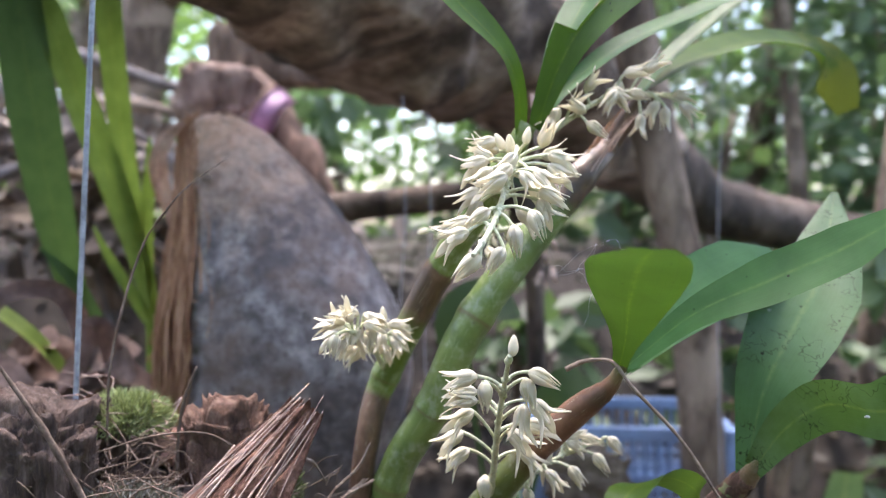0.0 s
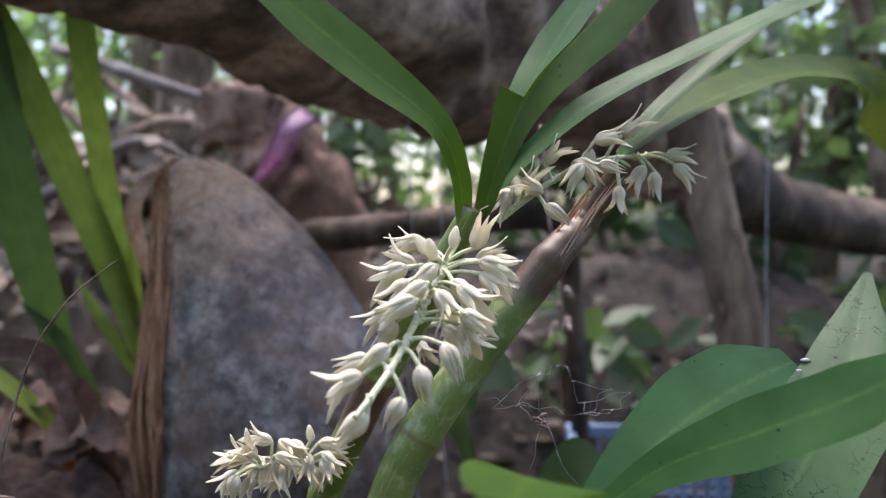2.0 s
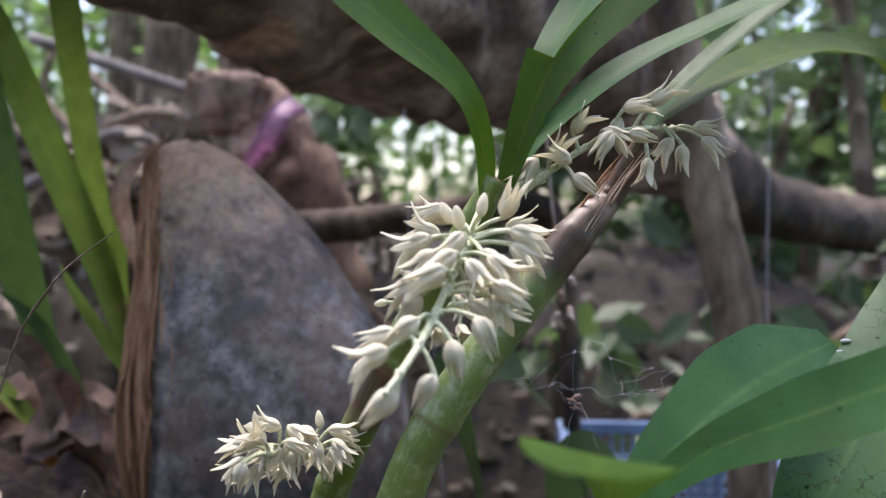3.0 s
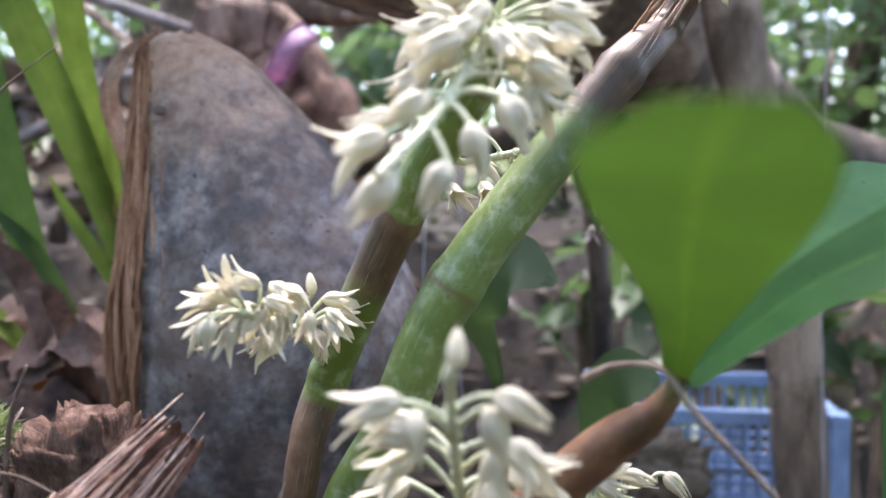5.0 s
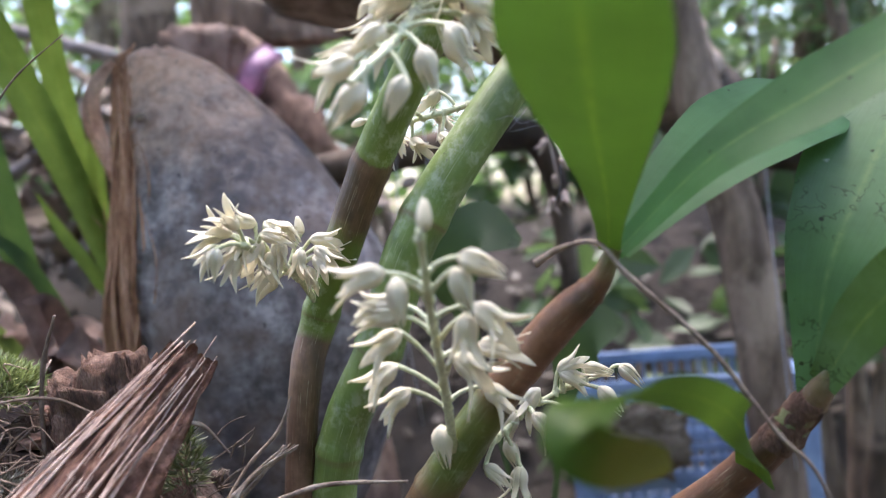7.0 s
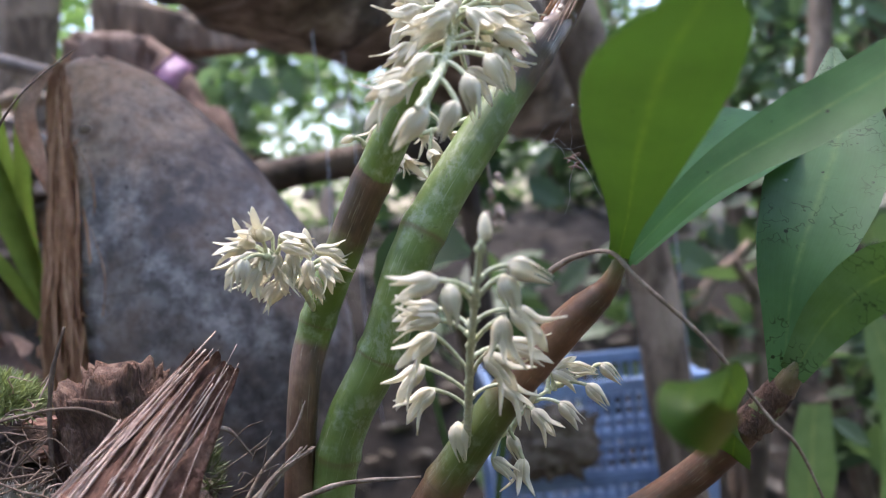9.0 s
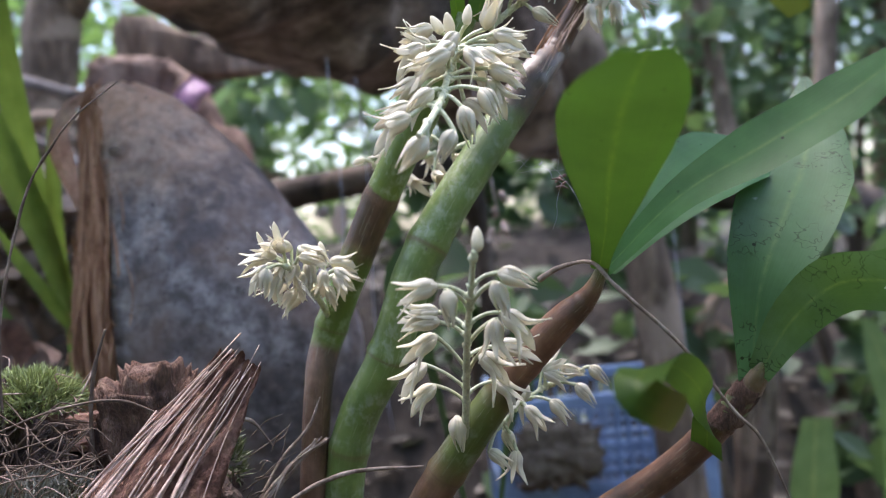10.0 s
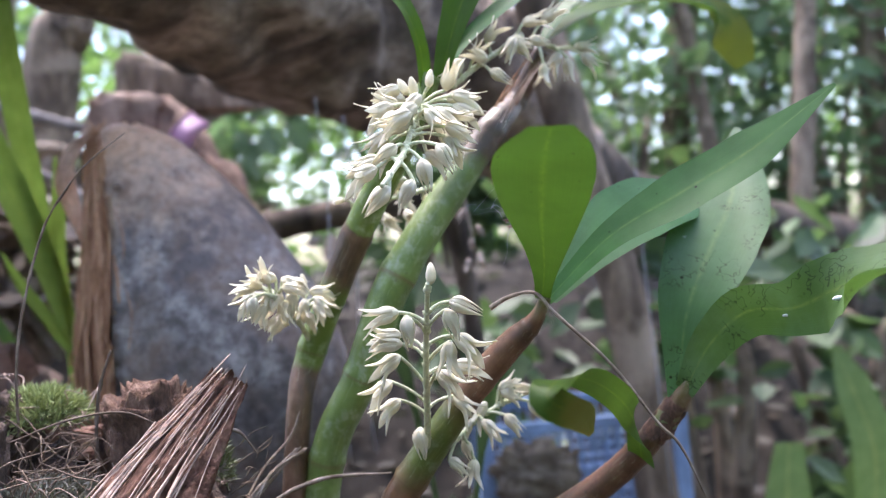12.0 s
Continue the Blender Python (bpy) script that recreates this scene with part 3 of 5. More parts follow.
SHORT += [(0.34, 9, 9.5, 34, 0, 348, -53), (0.29, 350, 7.0, 43, 0, 341, -72), (0.34, 12, 11.2, 56, 0, 239, -72), (0.39, 212, 3.9, 28, 0, 180, -27), (0.49, 224, 5.0, 49, 0, 197, -39), (0.44, 52, 10.1, 27, 1, 180, 85),
         (0.73, 159, 6.5, -41, 0, 180, -48), (0.88, 154, 5.3, -25, 0, 180, -18), (0.39, 38, 9.3, -18, 0, 0, -5), (0.54, 35, 10.2, 64, 0, 332, -72), (0.61, 53, 9.3, 77, 0, 225, -60), (0.53, 357, 9.7, 75, 0, 225, -61)]
SHORT += [(0.73, 94, 9.0, 80, 0, 224, -51), (0.81, 40, 6.2, 48, 0, 350, -8)]

# the loose spike at the tip of the long cane
TOP = [(0.1, 233, 6.3, 34, 0, 202, -49), (0.19, 226, 4.1, 55, 0, 0, 66), (0.25, 309, 5.6, 23, 0, 191, 36), (0.29, 340, 6.8, -10, 2, 350, -25), (0.41, 219, 5.2, 15, 0, 0, 47), (0.46, 311, 8.1, 35, 0, 194, -47),
       (0.54, 273, 3.5, 25, 0, 349, -31), (0.61, 326, 6.1, 26, 2, 353, -13), (0.61, 235, 7.9, 49, 0, 0, 21), (0.68, 246, 3.6, 9, 0, 180, -68), (0.75, 287, 8.7, 42, 0, 0, 44), (0.81, 74, 8.6, -13, 0, 0, -88)]
TOP += [(0.9, 44, 4.7, 19, 0, 180, -53), (0.93, 45, 7.1, 10, 0, 180, -90), (0.98, 1, 5.9, 30, 0, 0, 5), (0.98, 20, 9.0, 13, 0, 0, -39)]

# the low spike beside the crate
LOW = [(0.44, 270, 3.5, 5, 0, 180, -46), (0.58, 267, 5.5, 21, 0, 0, 28), (0.64, 277, 5.2, -5, 0, 0, -20), (0.81, 266, 3.3, 6, 2, 0, -14), (0.98, 322, 3.7, 33, 2, 0, -35), (0.69, 355, 7.8, 29, 2, 349, -42),
       (0.42, 356, 7.2, 22, 0, 350, -48), (0.34, 345, 3.3, -23, 0, 344, -52), (0.25, 259, 1.6, -34, 0, 180, -54), (0.17, 83, 4.2, -47, 2, 0, -68), (0.02, 71, 7.2, -54, 0, 350, -32), (0.08, 56, 8.9, -7, 0, 180, -77)]


# ---- the ground and the wood behind ----
def leaf_cloud(count, centre, spread, size, seed, flat=0.3, hollow=0.0, tone=None):
    """Vertices and faces of many small folded leaves in an uneven, clumped cloud."""
    rng = np.random.default_rng(seed)
    clumps = rng.normal(0, 1, (max(6, count // 45), 3)) * np.array(spread) * 0.62 + np.array(centre)
    pos = clumps[rng.integers(0, len(clumps), count)] + rng.normal(0, 1, (count, 3)) * np.array(spread) * 0.2
    way = rng.normal(0, 1, (count, 3)) * np.array((1, 1, 0.5)) + np.array((0, 0, -flat))
    way /= np.linalg.norm(way, axis=1)[:, None]
    nrm = rng.normal(0, 0.6, (count, 3)) + np.array((0, -0.3, 1.0))
    across = np.cross(way, nrm)
    across /= np.linalg.norm(across, axis=1)[:, None]
    up = np.cross(across, way)
    ln = (size * rng.uniform(0.6, 1.4, count))[:, None]
    wd = ln * rng.uniform(0.22, 0.34, count)[:, None]
    rows = [pos, pos + way * ln * 0.35 + across * wd, pos + way * ln * 0.7 + across * wd * 0.75 - up * ln * 0.03, pos + way * ln - up * ln * 0.1,
            pos + way * ln * 0.7 - across * wd * 0.75 - up * ln * 0.03, pos + way * ln * 0.35 - across * wd, pos + way * ln * 0.5 - up * ln * 0.06]
    verts = np.stack(rows, 1).reshape(-1, 3)
    b = np.arange(count)[:, None] * 7
    faces = np.concatenate([np.stack([b[:, 0] + i, b[:, 0] + j, b[:, 0] + 6], 1) for i, j in ((0, 1), (1, 2), (2, 3), (3, 4), (4, 5), (5, 0))])
    return verts, faces


def cloud_mesh(name, verts, faces, mat):
    me = bpy.data.meshes.new(name)
    me.from_pydata(verts.tolist(), [], faces.tolist())
    me.materials.append(mat)
    return me


def ground_height(x, y):
    rise = max(0.0, min(1.0, (y - 1.0) / 0.5))
    return 0.03 * noise.fractal(Vector((x * 1.5, y * 1.5, 0)), 1.0, 2.0, 4) - 0.03 + (0.5 + 0.1 * noise.noise(Vector((x * 2.5, y, 4)))) * rise * rise * (3 - 2 * rise) * (1 - 0.5 * max(0.0, min(1.0, (x - 0.35) / 0.5))) * (1 if y < 20 else 0)


def build_ground():
    bm = bmesh.new()
    xs = [-400, -120, -40, -15, -6] + [i * 0.15 for i in range(-27, 28)] + [6, 15, 40, 120, 400]
    ys = [-400, -120, -40, -15, -6, -2, -0.5] + [i * 0.1 for i in range(0, 31)] + [4, 5, 6, 7, 9, 12, 15, 18, 40, 120, 400]
    grid = [[bm.verts.new((x, y, ground_height(x, y) if max(abs(x), abs(y)) < 20 else 0)) for x in xs] for y in ys]
    for i in range(len(ys) - 1):
        for j in range(len(xs) - 1):
            bm.faces.new((grid[i][j], grid[i][j + 1], grid[i + 1][j + 1], grid[i + 1][j])).smooth = True
    solo("ground", bm, M_SOIL, "dark brown forest soil rising to a bank", "ground", kind="structure")
    rng = np.random.default_rng(3)
    verts, faces = leaf_cloud(6000, (0.2, 1.5, 0.0), (1.6, 0.9, 0.0), 0.032, 3)
    for k in range(len(verts) // 7):
        lift = ground_height(float(verts[k * 7, 0]), float(verts[k * 7, 1])) + 0.01
        verts[k * 7:k * 7 + 7, 2] = verts[k * 7:k * 7 + 7, 2] * 0.4 + lift
    tagged(new("leaf_litter", cloud_mesh("leaf_litter", verts, faces, M_LITTER)), "dry brown fallen leaves strewn over the soil", "leaf litter", kind="stuff")


def shrub(x, y, height, spread, count, size, mat, seed, label, stems=3):
    rnd = random.Random(seed)
    ob = thing("shrub", (x, y, 0), label, "shrub", "shrubs of the wood")
    for k in range(stems):
        bm = bmesh.new()
        a = rnd.uniform(0, 6.28)
        tip = Vector((x + spread * 0.5 * math.cos(a), y + spread * 0.5 * math.sin(a), height * rnd.uniform(0.75, 1.0)))
        mid = Vector((x, y, 0)).lerp(tip, 0.5) + Vector((rnd.uniform(-0.08, 0.08), 0, 0.1))
        tube(bm, [(x, y, -0.05), mid, tip], [0.016, 0.011, 0.004], 12, 7, 0.1, 20)
        part("stem", bm, M_TRUNK, ob)
    verts, faces = leaf_cloud(count, (x, y, height * 0.68), (spread, spread * 0.7, height * 0.42), size, seed)
    part("crown", cloud_mesh("crown", verts, faces, mat), None, ob, kind="stuff")


def sapling(points, radii, label):
    ob = thing("tree", points[0], label, "tree", "trees of the wood")
    bm = bmesh.new()
    tube(bm, points, radii, 40, 14, 0.1, 14)
    part("trunk", bm, M_TRUNK, ob)
    rnd, top = random.Random(int(points[0][0] * 1000) + 5), [Vector(p) for p in points]
    for k in range(4):
        p = top[-2].lerp(top[-1], rnd.uniform(0.15, 0.95))
        turn, r = rnd.uniform(0, 6.28), radii[-1] * 0.45
        d = Vector((math.cos(turn), math.sin(turn), rnd.uniform(0.4, 0.9))) * rnd.uniform(0.35, 0.7)
        bm = bmesh.new()
        tube(bm, [p, p + d * 0.4 + Vector((0, 0, 0.03)), p + d + Vector((rnd.uniform(-0.1, 0.1), 0, rnd.uniform(-0.05, 0.1)))], [r, r * 0.7, r * 0.2], 14, 8, 0.15, 20)
        part("limb", bm, M_TRUNK, ob)


def fallen(points, radii, label):
    bm = bmesh.new()
    tube(bm, points, radii, 50, 14, 0.14, 16)
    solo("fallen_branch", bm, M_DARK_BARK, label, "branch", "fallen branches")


build_ground()

# ---- trunks ----
def build_trunks():
    sapling([(0.222, 0.68, -0.05), (0.203, 0.682, 0.292), (0.19, 0.685, 0.45), (0.165, 0.69, 0.567), (0.156, 0.69, 0.61), (0.13, 0.7, 0.8), (0.06, 0.75, 1.6)],
            [0.024, 0.0185, 0.018, 0.0185, 0.019, 0.018, 0.014], "slender leaning grey-brown tree trunk behind the orchid")
    fallen([(-0.42, 0.95, -0.05), (-0.32, 0.86, 0.38), (-0.2, 0.78, 0.512), (-0.12, 0.76, 0.528), (0.013, 0.76, 0.541), (0.055, 0.77, 0.53), (0.07, 0.8, 0.43), (0.075, 0.85, 0.25), (0.08, 0.9, -0.05)],
            [0.017, 0.015, 0.014, 0.014, 0.0135, 0.012, 0.009, 0.009, 0.01], "brown branch lying level behind the husk")
    sapling([(-0.669, 1.4, -0.1), (-0.569, 1.4, 0.815), (-0.530, 1.4, 0.928), (-0.496, 1.4, 1.042), (-0.196, 1.42, 2.2)],
            [0.05, 0.045, 0.04, 0.036, 0.03], "leaning grey-brown tree trunk beyond the stump")
    for x, y, r, lean in ((-1.1, 2.2, 0.05, 0.1), (0.75, 2.6, 0.05, 0.35), (1.35, 2.2, 0.045, -0.1), (0.3, 3.8, 0.07, 0.05), (1.9, 3.4, 0.06, 0.2), (-1.8, 3.6, 0.07, 0.0), (0.66, 1.5, 0.02, 0.3), (0.8, 1.9, 0.02, -0.25), (-0.42, 1.7, 0.03, 0.12)):
        sapling([(x, y, -0.1), (x + lean * 0.4, y, 0.9), (x + lean, y + 0.1, 2.2), (x + lean * 1.2, y, 4)], [r * 1.2, r, r * 0.9, r * 0.6], "upright grey tree trunk in the wood behind")
    log = bmesh.new()
    tube(log, [(-1.9, 0.6, -0.1), (-1.2, 0.45, 0.62), (-0.45, 0.425, 0.749), (-0.22, 0.432, 0.715), (-0.13, 0.457, 0.691), (-0.05, 0.605, 0.687), (0.03, 0.726, 0.6845), (0.12, 0.846, 0.637), (0.2, 0.95, 0.6), (0.25, 1.03, 0.58)],
         [0.07, 0.065, 0.063, 0.059, 0.057, 0.082, 0.075, 0.074, 0.05, 0.012], 150, 32, 0.22, 22)
    fallen([(0.1, 0.83, 0.64), (0.2, 0.97, 0.6), (0.33, 1.15, 0.545), (0.54, 1.25, 0.5), (1.0, 1.5, 0.4), (1.8, 1.9, 0.25)], [0.05, 0.052, 0.043, 0.036, 0.045, 0.06], "dark limb running down from the fallen log")
    solo("fallen_log", log, M_LOG, "thick dark weathered fallen log above the orchid", "log")


def build_stump():
    ob = thing("tree_stump", (-0.2, 0.82, 0), "broken brown stump tied with a pink plastic ribbon", "tree stump")
    bm = bmesh.new()
    tube(bm, [(-0.18, 0.84, -0.05), (-0.185, 0.838, 0.3), (-0.193, 0.835, 0.53), (-0.21, 0.83, 0.59), (-0.226, 0.825, 0.635), (-0.235, 0.825, 0.662)], [0.08, 0.07, 0.062, 0.05, 0.042, 0.03], 60, 28, 0.22, 26)
    part("trunk", bm, M_STUMP, ob)
    bm = bmesh.new()
    strip = spline([(-0.168, 0.775, 0.638), (-0.178, 0.755, 0.624), (-0.19, 0.752, 0.602), (-0.209, 0.753, 0.58), (-0.234, 0.762, 0.562)], 24)
    rows = []
    for i, p in enumerate(strip):
        w = 0.0125 * (1.0 if i < 10 else max(0.25, 1 - (i - 10) / 12))
        turn = Vector((0.75, -0.25 * math.sin(i * 0.35), -0.6)).normalized()
        rows.append([bm.verts.new(p + turn * w * u + Vector((0, -0.003 * (1 - u * u), 0))) for u in (-1, -0.4, 0.3, 1)])
    for i in range(23):
        for j in range(3):
            bm.faces.new((rows[i][j], rows[i + 1][j], rows[i + 1][j + 1], rows[i][j + 1])).smooth = True
    bmesh.ops.solidify(bm, geom=bm.faces[:], thickness=0.0012)
    part("ribbon", bm, M_RIBBON, ob, "pink plastic ribbon tied round the stump")
    bm = bmesh.new()
    bmesh.ops.create_icosphere(bm, subdivisions=5, radius=1)
    for v in bm.verts:
        n = v.co.normalized()
        box = Vector([math.copysign(abs(c) ** 0.5, c) for c in n])
        k = 1 + 0.2 * noise.fractal(n * 2.0 + Vector((4, 0, 0)), 0.8, 2.0, 6) + 0.1 * noise.noise(Vector((n.x * 2, n.y * 3, n.z * 9)))
        thin = 0.06 + 0.94 * max(0.0, (1 - box.x) / 2) ** 0.8
        v.co = Vector((box.x * 0.082, box.y * 0.022 * thin, box.z * 0.036 * thin * k - 0.018 * box.x)) + Vector((-0.19, 0.86, 0.68))
    for f in bm.faces:
        f.smooth = True
    part("side_branch", bm, M_TRUNK, ob, "broken grey side branch")
    bm = bmesh.new()
    bmesh.ops.create_icosphere(bm, subdivisions=5, radius=1)
    for v in bm.verts:
        n = v.co.normalized()
        box = Vector([math.copysign(abs(c) ** 0.45, c) for c in n])
        k = 1 + 0.18 * noise.fractal(n * 2.5, 0.8, 2.0, 6) + 0.06 * noise.noise(Vector((n.x * 3, 0, n.z * 14)))
        v.co = Vector((box.x * 0.038 + 0.006 * box.z, box.y * 0.012, box.z * 0.027 - 0.1 * box.x * 0.038)) * k + Vector((-0.242, 0.79, 0.641))
    for f in bm.faces:
        f.smooth = True
    part("bark_slab", bm, M_STUMP, ob, "loose slab of reddish bark on the stump's top")


# ---- the mound that everything grows on ----
def mound_height(x, y):
    left = 1 / (1 + math.exp((x + 0.052) / 0.012))
    ridge = math.exp(-((y - 0.262) / 0.055) ** 2)
    back = 1 / (1 + math.exp((x + 0.15) / 0.012)) * max(0.0, min(1.0, (y - 0.34) / 0.05))
    h = 0.378 + 0.062 * left * ridge - 0.06 * max(0, (y - 0.32)) / 0.1 * (1 - back) + 0.035 * back
    if x > 0.04:
        h -= 0.25 * (x - 0.04)
    return h + 0.011 * noise.fractal(Vector((x * 45, y * 45, 0)), 1.0, 2.0, 6)


def build_mound():
    bm = bmesh.new()
    nx, ny = 170, 120
    grid = [[None] * (nx + 1) for _ in range(ny + 1)]
    for i in range(ny + 1):
        for j in range(nx + 1):
            x, y = -0.32 + 0.44 * j / nx, 0.17 + 0.36 * i / ny
            grid[i][j] = bm.verts.new((x, y, mound_height(x, y)))
    for i in range(ny):
        for j in range(nx):
            bm.faces.new((grid[i][j], grid[i][j + 1], grid[i + 1][j + 1], grid[i + 1][j])).smooth = True
    rim = [e for e in bm.edges if e.is_boundary]
    low = bmesh.ops.extrude_edge_only(bm, edges=rim)["geom"]
    for v in low:
        if isinstance(v, bmesh.types.BMVert):
            v.co.z = -0.06
            v.co.x += 0.02 if v.co.x > -0.1 else -0.02
    solo("rotten_log", bm, M_PEAT, "rotten brown log that the orchid grows on", "log")


def build_husk():
    """A coconut in its grey husk: the skin, split along one side, and the brown fibre in the split."""
    ob = thing("coconut", (-0.09, 0.452, 0.3), "old grey coconut husk split open along one side", "coconut")
    rows, cols = 60, 48
    outline = spline([(-0.138, -0.124, 0.575), (-0.148, -0.112, 0.5695), (-0.15, -0.097, 0.559), (-0.152, -0.072, 0.532), (-0.156, -0.05, 0.5), (-0.162, -0.029, 0.465),
                      (-0.165, -0.022, 0.43), (-0.162, -0.035, 0.385), (-0.146, -0.06, 0.335), (-0.115, -0.085, 0.3)], rows)
    def split(s):
        return -130 + 10 * min(1.0, max(0.0, (s - 0.1) / 0.32)) + 3 * noise.noise(Vector((s * 7, 3, 0)))

    axis = [Vector(((p.x + p.y) / 2, 0.452, p.z)) for p in outline]
    radii = [(p.y - p.x) / 2 for p in outline]
    end = radians(140)
    bm = bmesh.new()
    grid = []
    for i, (p, r) in enumerate(zip(axis, radii)):
        s = i / (rows - 1)
        row = []
        start = radians(split(s))
        for j in range(cols + 1):
            a = start + (end - start) * j / cols
            a += 0.06 * noise.noise(Vector((s * 9, 0, 2))) * (1 if j < 2 else 0)
            k = r * (1 + 0.025 * math.cos(3 * a + 1.0) + 0.02 * noise.fractal(Vector((math.cos(a), math.sin(a), s * 3)) * 2, 1.0, 2.0, 3))
            row.append(bm.verts.new(p + Vector((k * math.cos(a), k * math.sin(a) * 0.85, 0.002 * noise.noise(Vector((a * 2, s * 8, 5)))))))
        grid.append(row)
    for i in range(rows - 1):
        for j in range(cols):
            bm.faces.new((grid[i][j], grid[i + 1][j], grid[i + 1][j + 1], grid[i][j + 1])).smooth = True
    bm.faces.new(grid[0][::-1]).smooth = True
    bmesh.ops.solidify(bm, geom=bm.faces[:], thickness=0.003)
    part("husk_skin", bm, M_NUT, ob)
    rnd = random.Random(5)
    for k in range(240):
        lo = rnd.uniform(0.05, 0.35) if k % 3 else rnd.uniform(0.3, 0.5)
        hi = min(0.9, lo + rnd.uniform(0.2, 0.6))
        a = rnd.uniform(-190, split(lo) + 5) if k % 6 else rnd.uniform(135, 180)
        pts, fray = [], rnd.uniform(0.96, 1.18)
        for s in (lo, lo + (hi - lo) * 0.3, lo + (hi - lo) * 0.65, hi):
            p = axis[int(s * (rows - 1))]
            r = lerp_list(radii, s) * (0.88 + 0.1 * fray) * rnd.uniform(0.96, 1.03)
            b = radians(a + rnd.uniform(-7, 7))
            pts.append(p + Vector((r * math.cos(b), r * math.sin(b) * 0.85, rnd.uniform(-0.004, 0.004))))
        bm = bmesh.new()
        w = rnd.choice((0.0003, 0.0004, 0.0005, 0.0008, 0.0012))
        tube(bm, pts, [w * 0.4, w, w, w * 0.3], 14, 5, 0.5, 200)
        part("fibre", bm, M_FIBRE, ob)
    for k in range(110):
        s = rnd.uniform(0.05, 0.85)
        a = radians(rnd.uniform(-195, split(s) + 6))
        p, r = axis[int(s * (rows - 1))], lerp_list(radii, s) * rnd.uniform(0.96, 1.03)
        p = p + Vector((r * math.cos(a), r * math.sin(a) * 0.85, 0))
        d = Vector((rnd.uniform(-0.7, 0.3), rnd.uniform(-0.5, 0.3), rnd.uniform(-1, 1))) * rnd.uniform(0.006, 0.02)
        bm = bmesh.new()
        tube(bm, [p - d * 0.5, p + Vector((rnd.uniform(-0.003, 0.003), -0.002, 0)), p + d * 0.6], [0.0003, 0.0004, 0.0001], 8, 4, 0.5, 200)
        part("fibre", bm, M_FIBRE, ob)
    bm = bmesh.new()
    rings = []
    for i in range(2, rows, 2):
        ring = []
        for j in range(40):
            a = 2 * math.pi * j / 40
            k = radii[i] * (0.86 + 0.07 * noise.fractal(Vector((math.cos(a) * 3, math.sin(a) * 3, i * 0.1)), 0.8, 2.0, 5))
            ring.append(bm.verts.new(axis[i] + Vector((k * math.cos(a), k * math.sin(a) * 0.85, -0.003))))
        rings.append(ring)
    for low, high in zip(rings[1:], rings):
        for j in range(40):
            bm.faces.new((low[j], low[(j + 1) % 40], high[(j + 1) % 40], high[j])).smooth = True
    bm.faces.new(rings[0])
    bm.faces.new(rings[-1][::-1])
    part("core", bm, M_FIBRE, ob)
    bm = blade([(-0.146, 0.436, 0.569), (-0.156, 0.436, 0.561), (-0.161, 0.437, 0.548), (-0.158, 0.438, 0.53), (-0.153, 0.438, 0.512)], [0.002, 0.006, 0.0075, 0.006, 0.002], (-0.3, -0.9, 0.3), (-0.5, -0.8, 0.1), -0.5, 20, 6, 0.002, 0.1)
    part("husk_flap", bm, M_LIP, ob, "curled pinkish lip of husk beside the split")
    bm = bmesh.new()
    bmesh.ops.create_icosphere(bm, subdivisions=2, radius=0.0026)
    bmesh.ops.scale(bm, vec=(1.2, 0.6, 0.9), verts=bm.verts)
    bmesh.ops.translate(bm, vec=(-0.126, 0.4175, 0.5375), verts=bm.verts)
    part("pit", bm, M_LOG, ob, "small dark pit in the skin")


